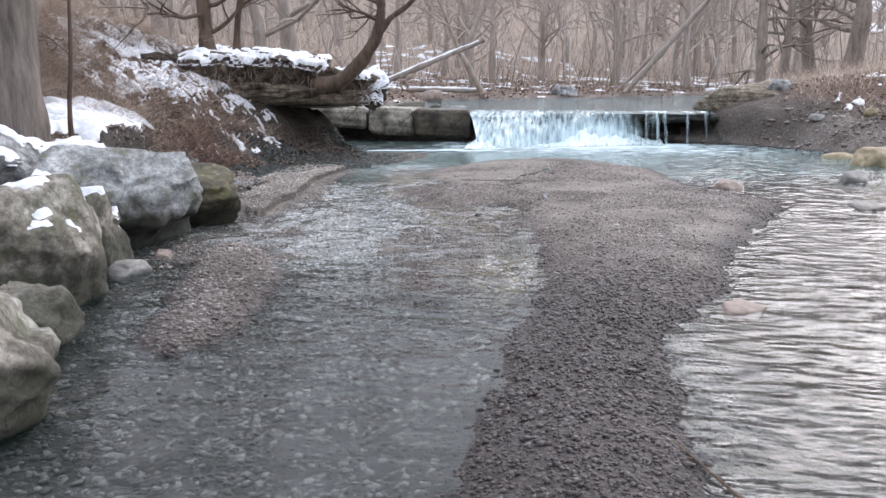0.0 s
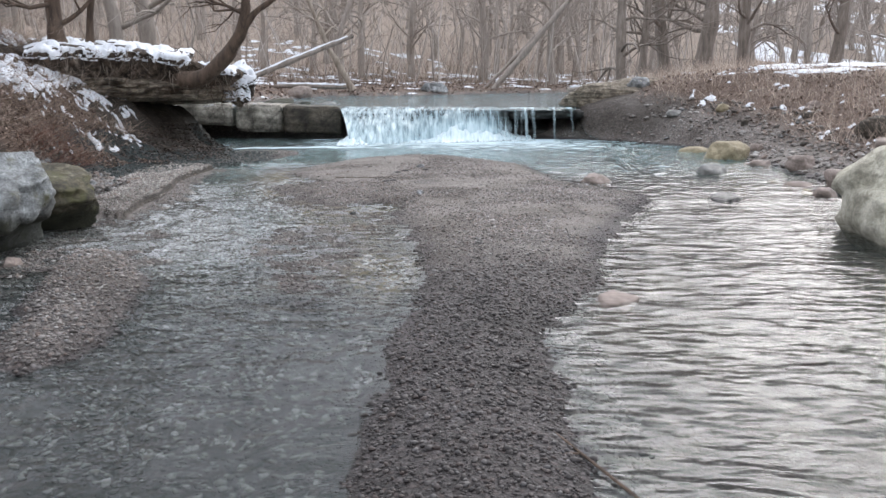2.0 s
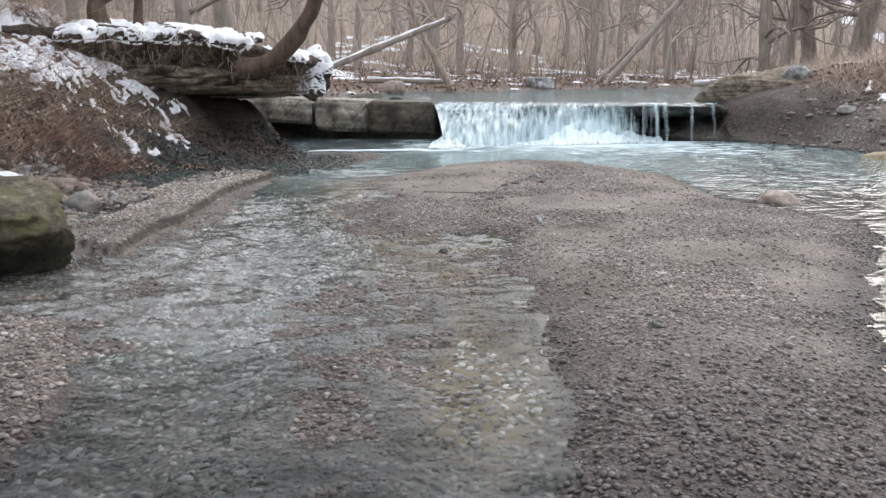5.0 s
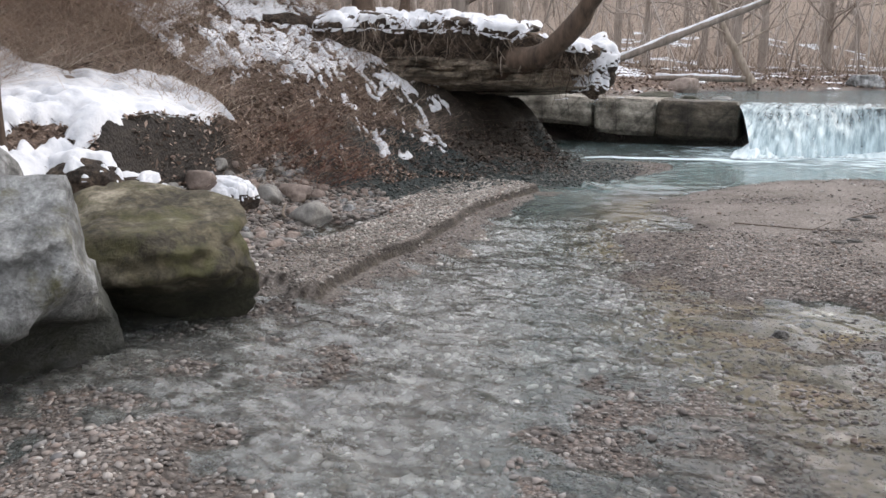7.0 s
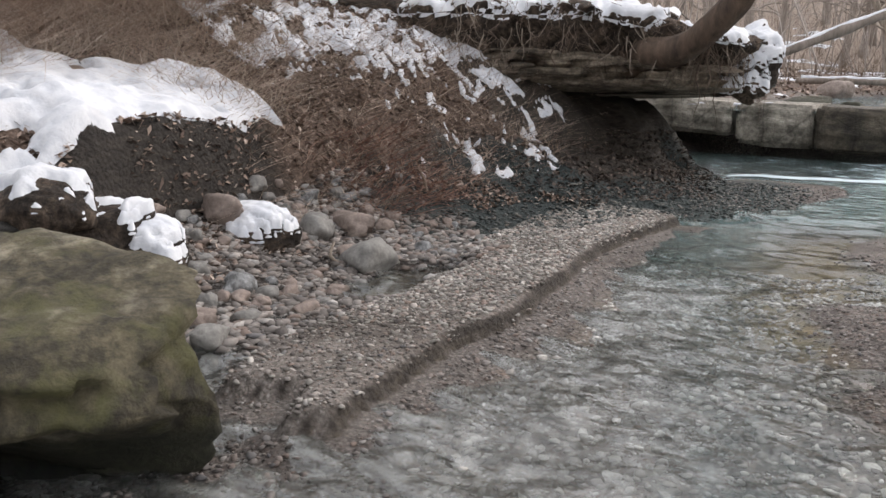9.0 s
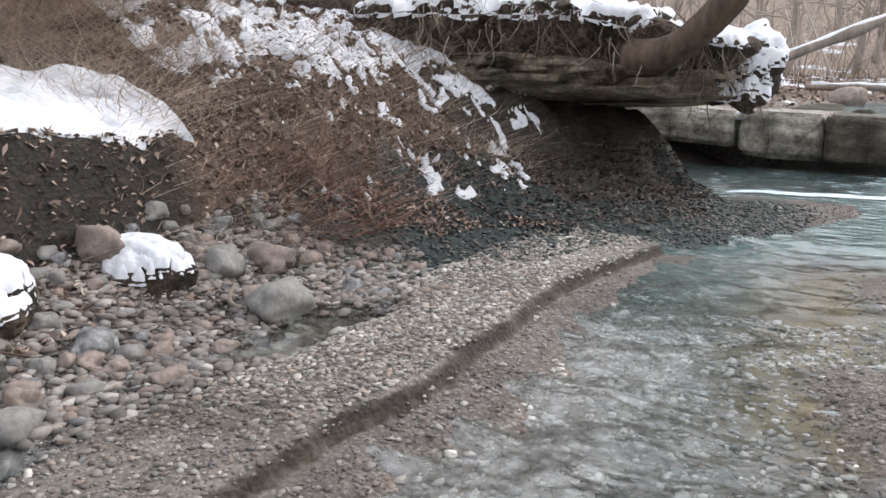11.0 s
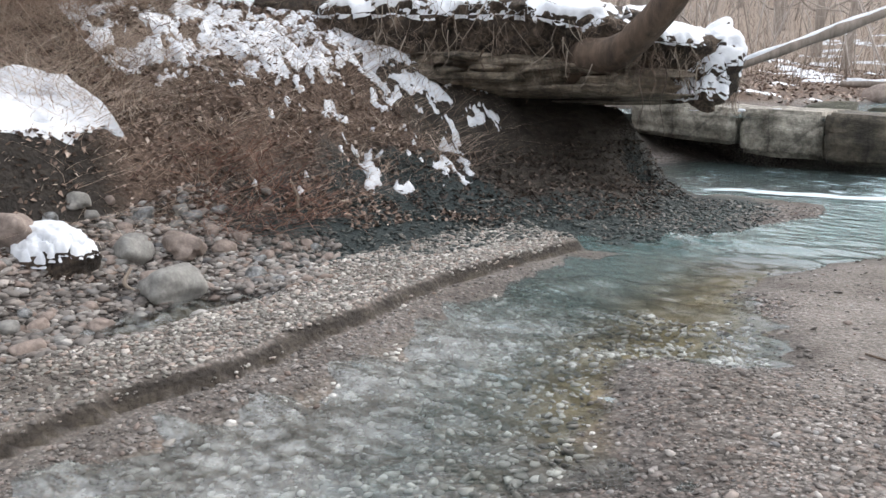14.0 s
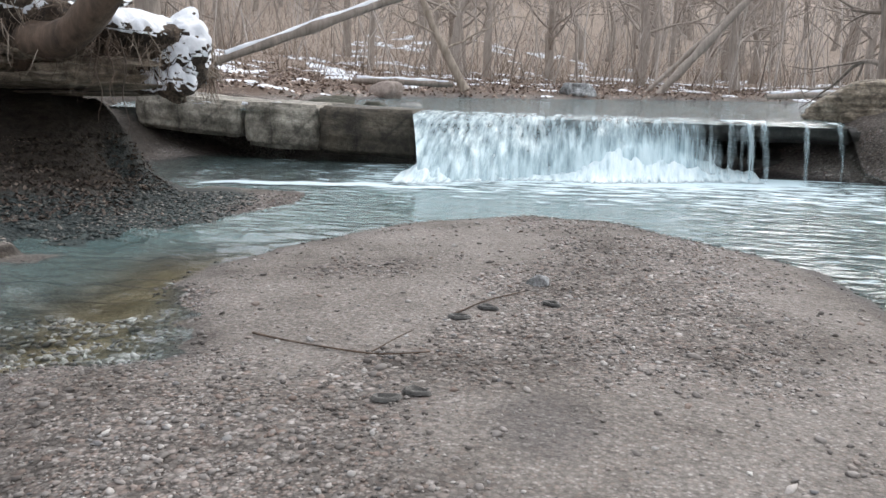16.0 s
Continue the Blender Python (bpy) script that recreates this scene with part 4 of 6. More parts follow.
big.append(boulder("boulder", (-4.0, 5.75, .1), (1.25, 1.0, .92), LIMESTONE, 16, "pale grey block on the bank", group=B, turn=0.6))
big.append(boulder("boulder", (-4.5, 5.0, .25), (1.4, 1.2, 1.0), LIMESTONE, 17, "large pale block with snow on top, up the bank", group=B, turn=0.1))
big.append(boulder("boulder", (-3.6, 3.6, .1), (1.2, 1.1, .85), LIMESTONE, 18, "grey block with snow behind the shore boulders", group=B, turn=0.9))
big.append(boulder("boulder", (-1.98, 2.0, -.1), (1.0, .8, .5), GREENROCK, 20, "low green mossy rock at the water's edge", group=B, turn=0.4))
big.append(boulder("boulder", (6.6, 6.1, -.35), (2.4, 2.6, 1.45), TANROCK, 19, "big pale tan boulder on the far shore", group=B, turn=0.4, rough=0.08, chips=30,
                   extra=((-.8, -.2, .55, .66), (-.5, -.8, .3, .72), (-.9, .3, .1, .78), (-.2, .1, 1, .74), (-.3, -.6, .75, .70))))

STONES = [  # place, size, material, seed, words
    ((6.67, 15.9), (.75, .6, .42), YELLOWSTONE, 31, "rounded yellowish stone at the water's edge"),
    ((7.0, 14.6), (1.0, .8, .62), YELLOWSTONE, 32, "large rounded yellowish stone at the water's edge"),
    ((5.95, 12.1), (.85, .6, .34), GREYSTONE, 33, "flat-topped grey stone standing in the water"),
    ((7.15, 13.3), (.6, .45, .27), PINKSTONE, 34, "pinkish stone on the shore"),
    ((7.55, 12.3), (.5, .45, .34), PINKSTONE, 35, "rounded pinkish stone on the shore"),
    ((6.75, 10.4), (.62, .35, .18), PINKSTONE, 36, "low flat reddish stone in the shallows"),
    ((7.35, 10.3), (.85, .55, .36), PINKSTONE, 37, "blocky pinkish-grey stone in the shallows"),
    ((5.15, 8.95), (.75, .45, .24), DARKROCK, 38, "dark wet stone breaking the water"),
    ((5.33, 17.0), (.46, .42, .36), GREYSTONE, 39, "pale grey round stone below the falls"),
    ((6.8, 18.3), (.4, .3, .2), GREYSTONE, 40, "small pale stone below the bank"),
    ((3.72, 10.75), (.62, .5, .28), PINKSTONE, 41, "rounded pinkish stone on the gravel bank's edge"),
    ((2.78, 3.75), (.52, .34, .14), PINKSTONE, 42, "flat pinkish stone half under water"),
    ((-3.84, 9.16), (.58, .36, .27), GREYSTONE, 43, "long grey rounded stone leaning by a puddle"),
    ((-4.36, 9.20), (.36, .30, .22), GREYSTONE, 44, "grey rounded stone on the gravel"),
    ((-4.30, 9.52), (.42, .28, .20), PINKSTONE, 45, "brownish rounded stone behind the grey stones"),
    ((-3.88, 8.06), (.25, .20, .17), LIMESTONE, 46, "pale three-cornered cobble on the gravel"),
    ((-3.40, 7.42), (.25, .19, .14), GREYSTONE, 47, "pale grey cobble beside a puddle"),
    ((-3.29, 7.34), (.20, .13, .07), GREYSTONE, 48, "flat grey cobble beside a puddle"),
    ((-4.62, 8.58), (.42, .32, .26), PINKSTONE, 49, "reddish boulder beneath the snowy turf"),
    ((-3.83, 7.78), (.14, .11, .11), GREYSTONE, 63, "grey cobble on the gravel"),
    ((-4.18, 7.98), (.19, .15, .12), GREYSTONE, 64, "rounded grey cobble on the gravel"),
    ((-4.16, 7.62), (.17, .14, .13), GREYSTONE, 65, "grey cobble on the gravel"),
    ((-4.02, 7.65), (.16, .12, .07), GREYSTONE, 66, "flat greenish-grey cobble on the gravel"),
    ((-3.89, 8.30), (.10, .08, .07), LIMESTONE, 67, "small pale cobble on the gravel"),
    ((-3.62, 8.80), (.11, .10, .09), GREYSTONE, 68, "small pale cobble by the puddle"),
    ((-3.62, 8.58), (.16, .13, .10), PINKSTONE, 69, "pinkish cobble by the puddle"),
    ((-3.69, 8.03), (.14, .10, .08), PINKSTONE, 74, "brownish cobble on the gravel"),
    ((-3.80, 7.98), (.18, .12, .09), PINKSTONE, 75, "reddish cobble on the gravel"),
    ((-3.66, 7.60), (.22, .18, .11), PINKSTONE, 76, "pinkish flat cobble on the wet gravel"),
    ((-4.70, 9.48), (.18, .14, .12), LIMESTONE, 77, "pale cobble below the bank"),
    ((-4.84, 9.10), (.18, .15, .13), GREYSTONE, 78, "grey cobble below the bank"),
    ((-4.22, 9.80), (.22, .14, .12), PINKSTONE, 79, "pale pinkish cobble below the bank"),
    ((-4.44, 9.84), (.17, .12, .11), PINKSTONE, 80, "pale pinkish cobble below the bank"),
    ((-4.66, 9.76), (.15, .12, .11), GREYSTONE, 86, "grey cobble below the bank"),
    ((-2.3, 4.05), (.42, .34, .22), GREYSTONE, 50, "smooth grey stone at the boulders' foot"),
    ((-2.35, 4.75), (.22, .16, .1), PINKSTONE, 51, "small pale stone in the shallows"),
    ((1.06, 8.57), (.15, .1, .07), LIMESTONE, 52, "small white stone on the gravel"),
    ((.92, 11.75), (.15, .11, .08), LIMESTONE, 53, "small white stone on the gravel"),
    ((-4.1, 27.6), (.9, .8, .6), PINKSTONE, 54, "round pinkish boulder on the upper shore"),
    ((-3.6, 21.6), (1.0, .7, .35), MOSSROCK, 55, "mossy rounded stone on the rock shelf"),
    ((-2.9, 22.0), (.6, .5, .25), MOSSROCK, 56, "mossy stone on the rock shelf"),
    ((-2.3, 22.3), (.8, .5, .25), GREYSTONE, 57, "low stone at the shelf's water edge"),
    ((.42, 33.5), (1.3, .7, .5), LIMESTONE, 58, "pale stone on the far shore"),
    ((.3, 7.55), (.1, .08, .05), DARKROCK, 59, "small dark stone by the puddle"),
    ((8.6, 11.2), (.9, .7, .45), PINKSTONE, 60, "brownish stone at the bank's foot"),
    ((9.3, 13.4), (1.0, .8, .5), STRATA, 61, "brown rock in the bank"),
    ((8.5, 9.6), (.8, .5, .35), PINKSTONE, 62, "brownish stone on the shore"),
]
for (x, y), size, mat, seed, words in STONES:
    z = float(land(np.array([x]), np.array([y]))[0][0])
    boulder("stone", (x, y, z - 0.28 * size[2]), size, mat, seed, words, "stone", "loose stones by the stream", turn=seed * 0.7, sharp=11, planes=12, rough=0.06, level=4, chips=9)

r = np.random.default_rng(90)
for k in range(150):
    y = r.uniform(7.2, 10.5)
    x = float(np.interp(y, LEFT_Y, LEFT_X)) - (r.uniform(-.45, 1.05) if k % 3 else r.normal(.75, .18))
    w = math.exp(r.uniform(math.log(.06), math.log(.19)))
    mat = (GREYSTONE, GREYSTONE, PINKSTONE, PINKSTONE, LIMESTONE)[k % 5]
    words = ("grey cobble", "dull grey cobble", "brownish cobble", "pinkish cobble", "pale cobble")[k % 5] + " lying at the foot of the bank"
    z = float(land(np.array([x]), np.array([y]))[0][0])
    if x > -3.3 or z < 0 or z > .5:
        continue
    boulder("cobble", (x, y, z - .2 * w), (w, w * r.uniform(.6, .9), w * r.uniform(.45, .7)), mat, 500 + k, words, "stone", "cobbles at the foot of the bank", turn=r.uniform(0, 6), sharp=14, planes=12, rough=0.07, level=3 if w > .1 else 2, chips=9)
for k in range(16):
    x, y = r.uniform(6.6, 9.5), r.uniform(8.5, 18)
    w = r.uniform(.18, .45)
    mat = (PINKSTONE, GREYSTONE, YELLOWSTONE, STRATA)[k % 4]
    z = float(land(np.array([x]), np.array([y]))[0][0])
    boulder("cobble", (x, y, z - .2 * w), (w, w * r.uniform(.6, .9), w * r.uniform(.45, .7)), mat, 600 + k, ("pinkish cobble", "grey cobble", "buff cobble", "brown cobble")[k % 4] + " on the far shore", "stone", "cobbles on the far shore", turn=r.uniform(0, 6), sharp=14, planes=12, rough=0.07, level=3)
for k in range(18):
    x, y = r.uniform(-4.75, -3.55), r.uniform(6.75, 7.75)
    w = r.uniform(.16, .38)
    z = float(land(np.array([x]), np.array([y]))[0][0])
    boulder("flat_stone", (x, y, z - .1 * w), (w, w * r.uniform(.55, .8), w * r.uniform(.18, .3)), (STRATA, GREYSTONE, DARKROCK)[k % 3], 700 + k,
            ("flat brown", "flat grey", "flat dark")[k % 3] + " stone among driftwood under the snowy shelf", "stone", "flat stones under the shelf", turn=r.uniform(0, 6), tilt=(r.normal(0, 9), r.normal(0, 9)), sharp=24, planes=12, rough=0.07, level=3)
boulder("rock_shelf", (5.75, 20.6, .40), (3.0, 1.8, 1.0), BANKROCK, 72, "brown sloping rock shelf beside the falls", "rock", tilt=(0, -9), rough=.08)
boulder("boulder", (6.35, 20.4, 1.0), (.8, .7, .62), LIMESTONE, 73, "pale lichen-covered block on the rock shelf")

# ---- the rock step and the falls ----
def block(size, seed, rough=0.03, bevel=0.05, cuts=14):
    """A hewn-looking slab: a box with worn edges, uneven faces and bedding lines."""
    bm = bmesh.new()
    bmesh.ops.create_cube(bm, size=1)
    bmesh.ops.scale(bm, vec=size, verts=bm.verts)
    bmesh.ops.bevel(bm, geom=bm.edges[:], offset=bevel, segments=2, affect="EDGES")
    bmesh.ops.subdivide_edges(bm, edges=[e for e in bm.edges if e.calc_length() > 0.25], cuts=cuts, use_grid_fill=True)
    bmesh.ops.triangulate(bm, faces=bm.faces[:])
    bm.verts.ensure_lookup_table()
    v = np.array([p.co for p in bm.verts])
    f = np.array([[p.index for p in q.verts] for q in bm.faces])
    bm.free()
    c = v / (np.array(size) / 2)
    out = v + np.sign(c) * (np.abs(c) > 0.8) * (rough * noise3(v + seed, 0.5, 4, seed) + 0.5 * rough * vnoise(v[:, 2] * 14 + seed, v[:, 0] * 0.8, seed))[:, None]
    return out, f


def slab(at, size, seed, words, turn=0.0, tilt=(0, 0), mat=SLABROCK):
    v, f = block(size, seed)
    low = v[:, 2] < 0
    v[low, 1] += 0.10 * (-v[low, 2]) / size[2] * 2
    ob = solid("rock_slab", v, f, mat, label=words, category="rock slab", group="slabs of the rock step")
    ob.matrix_world = pose(*at, tilt[0], tilt[1], math.degrees(turn))
    return ob


SLABS = [
    slab((-2.26, 19.82, .47), (1.44, 1.5, .72), 3, "dark brown squared rock slab beside the falls", 0.03, (0, 2.0)),
    slab((-3.60, 19.86, .53), (1.22, 1.5, .70), 4, "pale grey rock slab with a line of snow on top", -0.02, (0, 2.0), PALESLAB),
    slab((-5.15, 19.84, .66), (1.70, 1.5, .56), 5, "pale rock slab running in under the bank", 0.02, (0, 5.0), PALESLAB),
]
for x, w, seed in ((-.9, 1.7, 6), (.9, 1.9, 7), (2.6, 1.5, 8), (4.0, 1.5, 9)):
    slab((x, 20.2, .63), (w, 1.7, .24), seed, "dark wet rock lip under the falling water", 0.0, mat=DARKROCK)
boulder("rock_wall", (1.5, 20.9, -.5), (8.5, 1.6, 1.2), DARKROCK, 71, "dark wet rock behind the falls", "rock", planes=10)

# falling water: curtain columns from lip to pool
def curtain(name, x0, x1, lip_y, top_z, foot, mat, words, rows=26, cols=120, lumps=0.05, seed=0, thick=None):
    xs = np.linspace(x0, x1, cols)
    t = np.linspace(0, 1, rows)
    X, Tt = np.meshgrid(xs, t)
    fy, fz = foot(X)
    jag = 0.06 * fbm(X, 0 * X, 0.6, 4, seed)
    Y = lip_y + jag + 0.35 * (1 - smooth(0, 0.12, Tt)) + (fy - lip_y) * Tt ** 0.8
    Z = top_z + 0.03 * (1 - Tt) + (fz - top_z) * (0.12 * Tt + 0.88 * Tt ** 1.9)
    Y = Y + lumps * fbm(X * 2.2, Tt * 1.2, 0.3, 4, seed + 5) * smooth(0.05, 0.4, Tt) * 2
    X = X + 0.28 * (lip_y - Y) * (1 - smooth(x0 + 0.2 * (x1 - x0), x1, X)) * (Y < lip_y)
    ob = solid(name, np.stack([X.ravel(), Y.ravel(), Z.ravel()], 1), sheet_faces(rows, cols), mat, label=words, category="waterfall", kind="structure")
    th = thick(X, Tt) if thick is not None else np.zeros_like(X)
    put_attr(ob, "thick", th.ravel())
    return ob


def main_foot(X):
    k = smooth(0.9, 3.2, X)
    return 18.1 - 0.9 * (1 - smooth(-1.4, 0.6, X)) + 0.75 * k + 0.1 * fbm(X, 0 * X, 0.4, 3, 5), 0.0 + 0.05 * k


curtain("waterfall", -1.55, 2.9, 19.12, .79, main_foot, FALLS, "white curtain of water over the rock step", lumps=0.05,
        thick=lambda X, T: 0.40 * smooth(0.35, 0.8, T) - 0.25 * (1 - smooth(0, 0.3, T)) + 0.35 * fbm(X, T, 0.7, 3, 2) - 0.9 * smooth(2.2, 2.9, X) - 1.1 * (1 - smooth(-1.55, -1.38, X + .12 * fbm(T, X, .25, 3, 6))))
curtain("waterfall", 2.75, 4.55, 19.0, .78, lambda X: (18.75 + 0 * X, 0.0 * X), THIN, "thin threads of water over a dark recess", lumps=0.02, seed=9,
        thick=lambda X, T: -1.0 + 1.5 * sum(a * np.exp(-((X - c - .04 * T) / w) ** 2) for a, c, w in ((.95, 3.2, .13), (.85, 3.42, .08), (.9, 3.93, .08), (.85, 4.36, .09), (.75, 2.95, .12))) - 0.15 * T + .9 * (1 - smooth(0, .10, T)))


def cascade():
    """The lower step on which the curtain breaks into white water."""
    xs, t = np.linspace(-1.3, 3.4, 110), np.linspace(0, 1, 24)
    X, Tt = np.meshgrid(xs, t)
    hump = (0.16 * smooth(-1.3, -.95, X) * (1 - smooth(-0.4, 0.9, X)) + 0.26 * smooth(0.6, 1.5, X) * (1 - smooth(1.9, 3.3, X)) + 0.05) * (1 + 0.35 * fbm(X, Tt, 0.25, 3, 3))
    fy, _ = main_foot(X)
    Y = fy + 0.65 - 1.15 * Tt
    Z = hump * (1 - smooth(0.25, 0.85, Tt)) * 1.25 + 0.02 + 0.06 * fbm(X * 2.2, Y * .5, 0.16, 4, 8) * (1 - Tt)
    ob = solid("white_water", np.stack([X.ravel(), Y.ravel(), Z.ravel()], 1), sheet_faces(24, 110), FROTH, label="white churning water at the foot of the falls", category="water", kind="structure")
    put_attr(ob, "thick", (0.75 * smooth(0, .1, Tt) * (1 - smooth(0.6, 1.0, Tt)) - 0.3 * smooth(0.8, 1, Tt) - 1.0 * smooth(.95, 1., Tt) + 0.3 * fbm(X, Tt, 0.5, 3, 4)).ravel())
    return ob


cascade()


def foam_sheet():
    X, Y = np.meshgrid(np.linspace(-4.2, 7.0, 160), np.linspace(9.0, 19.2, 150))
    h = land(X.ravel(), Y.ravel())[0].reshape(X.shape)
    fy, _ = main_foot(X)
    near = 1.4 * np.exp(-np.maximum(0, fy - Y) / (0.45 + 0.5 * smooth(0, 2.5, X))) * smooth(-1.4, -.9, X) * (1 - smooth(3.2, 4.6, X))
    line = (.75 + .5 * fbm(X, Y, .35, 3, 21)) * np.exp(-((Y - (16.35 + 0.12 * (X + 3) + .22 * fbm(X, 0 * X, .7, 3, 20))) / 0.17) ** 2) * smooth(-3.6, -3.2, X) * (1 - smooth(-1.2, 0.2, X)) * 1.9
    run = 0.22 * smooth(0.6, 2.2, X) * (1 - smooth(5.2, 6.4, X)) * smooth(10.2, 12.5, Y)
    calm = (0.36 * smooth(-3, -1, X) + 0.2 * smooth(15.8, 17.2, Y)) * smooth(14.6, 16.2, Y) * (1 - 0.6 * smooth(4, 6, X))
    th = np.maximum.reduce([near * 1.4, line, run, calm]) * (h < 0.0)
    ob = solid("foam", np.stack([X.ravel(), Y.ravel(), np.full(X.size, 0.012)], 1), sheet_faces(150, 160), FOAM, label="streaks of white foam on the pool", category="foam", kind="stuff")
    put_attr(ob, "thick", th.ravel())


foam_sheet()

# ---- undercut bank with the leaning tree ----
def overhang():
    root = empty("undercut_bank", (0, 0, 0), "undercut bank of layered rock and rooty soil with snow on top", "bank")
    front = spline([(-6.6, 12.0), (-5.9, 12.3), (-5.2, 12.7), (-4.6, 13.15), (-4.0, 13.55), (-3.4, 13.75), (-3.0, 14.3), (-3.0, 15.2), (-3.3, 16.0), (-4.2, 16.8)], 120)
    tang = np.gradient(front, axis=0)
    tang /= np.linalg.norm(tang, axis=1)[:, None]
    inn = np.stack([-tang[:, 1], tang[:, 0]], 1)
    s = np.linspace(0, 1, 120)
    low = 1.13 - 0.10 * smooth(0.55, 0.95, s)
    high = 2.12 - 0.35 * smooth(0.35, 0.65, s) - 0.30 * smooth(0.7, 1, s)

    def ragged(z, sp, seed):
        """Bedding: each layer stands out by its own amount, broken along the bank."""
        lay = np.floor(z * 13 + 0.6 * vnoise(sp * 6, 0 * sp, seed))
        return 0.11 * vnoise(lay * 3.7, sp * 9 + lay * 2.3, seed) + 0.05 * vnoise(lay * 1.7, sp * 40, seed + 1)

    def sweep(name, prof, rows, mat, seed, rough, beds=0.0):
        prof = np.array(prof)
        tt = np.linspace(0, 1, rows)
        keys_ = np.linspace(0, 1, len(prof))
        ind, hh = np.interp(tt, keys_, prof[:, 0]), np.interp(tt, keys_, prof[:, 1])
        fine = 320
        sf = np.linspace(0, 1, fine)
        fr_ = np.stack([np.interp(sf, s, front[:, 0]), np.interp(sf, s, front[:, 1])], 1)
        in_ = np.stack([np.interp(sf, s, inn[:, 0]), np.interp(sf, s, inn[:, 1])], 1)
        lo, hi = np.interp(sf, s, low), np.interp(sf, s, high)
        P = np.zeros((fine, rows, 3))
        P[:, :, :2] = fr_[:, None] + in_[:, None] * ind[None, :, None]
        P[:, :, 2] = lo[:, None] + (hi - lo)[:, None] * hh[None]
        flat = P.reshape(-1, 3)
        sp = np.repeat(sf, rows)
        out = rough * noise3(flat, 0.5, 4, seed) + 0.4 * rough * noise3(flat, 0.12, 3, seed + 8)
        if beds:
            out = out + beds * ragged(flat[:, 2], sp, seed) * np.tile(1.0 * (ind < 0.6), fine)
        flat[:, :2] -= np.repeat(in_, rows, 0) * out[:, None]
        flat[:, 2] += 0.3 * rough * noise3(flat, 0.35, 3, seed + 2)
        solid(name, flat, sheet_faces(fine, rows), mat, root)
        return flat.copy(), sheet_faces(fine, rows)

    r = np.random.default_rng(5)
    sweep("rock_layer", [(1.9, -.06), (1.0, -.03), (.5, .0), (.3, .03), (.14, .09), (.03, .18), (.0, .24), (.02, .3), (.05, .38), (.2, .44), (.6, .46)], 60, BANKROCK, 3, 0.06, 1.7)
    cap = sweep("soil_face", [(.7, .38), (.16, .42), (.10, .5), (.06, .6), (.0, .7), (-.06, .8), (-.06, .9), (.05, .97), (.3, 1.0), (.8, 1.05), (1.6, 1.12), (2.6, 1.2)], 40, SOIL, 5, 0.2)
    for k in range(9):
        i = int(r.integers(14, 76))
        c = front[i] + inn[i] * r.uniform(.05, .2)
        v, f = rock_shape((r.uniform(.25, .6), r.uniform(.25, .5), r.uniform(.08, .16)), 400 + k, 14, 30, 3, .1)
        m = np.array(Euler((0, 0, math.atan2(tang[i, 1], tang[i, 0]))).to_matrix())
        solid("rock_block", v @ m.T + np.array([*c, low[i] + r.uniform(.22, .42)]), f, BANKROCK, root)
    roots = []
    for k in range(500):
        i = int(r.integers(12, 112)) if k < 340 else int(r.integers(66, 104))
        z = low[i] + (high[i] - low[i]) * r.uniform(.45, 1.0)
        p = np.array([*(front[i] - inn[i] * r.uniform(0.02, 0.12)), z])
        L = r.uniform(.12, .55)
        pts = [p]
        for q in range(6):
            p = p + np.array([*(tang[i] * r.normal(0, .05) - inn[i] * r.uniform(-.02, .035)), -L / 6])
            pts.append(p)
        roots.append(tube(pts, [r.uniform(.002, .005), .001], 3))
    for i, L in ((70, .75), (72, .6), (74, .85), (98, .5), (40, .35)):
        p = np.array([*(front[i] - inn[i] * 0.1), low[i] + .45])
        roots.append(tube([p + np.array([0.03 * math.sin(q * 1.3 + i), 0, -L * q / 8]) for q in range(9)], [.010, .006, .002], 5))
    pale = []
    for k in range(70):
        i = int(r.integers(20, 108))
        p = np.array([*(front[i] - inn[i] * r.uniform(0.04, 0.16)), low[i] + (high[i] - low[i]) * r.uniform(.5, 1.0)])
        way = np.array([*(tang[i] * r.normal(0, .3) - inn[i] * r.uniform(0, .4)), -1.0])
        L, pts = r.uniform(.2, .55), [p]
        for q in range(6):
            way = way + r.normal(0, .2, 3)
            p = p + way / np.linalg.norm(way) * L / 6
            pts.append(p)
        pale.append(tube(pts, [r.uniform(.004, .009), .002], 4))
    solid("root_fringe", *join(pale), DEADWOOD, root, "pale bare roots and twigs sticking out", kind="stuff")
    v, f = join(roots)
    solid("root_tangle", v, f, TWIG, root, "tangle of hanging brown roots", kind="stuff")
    return front, inn, tang, low, high, cap


FRONT, INN, TANG, LOW, HIGH, CAP = overhang()


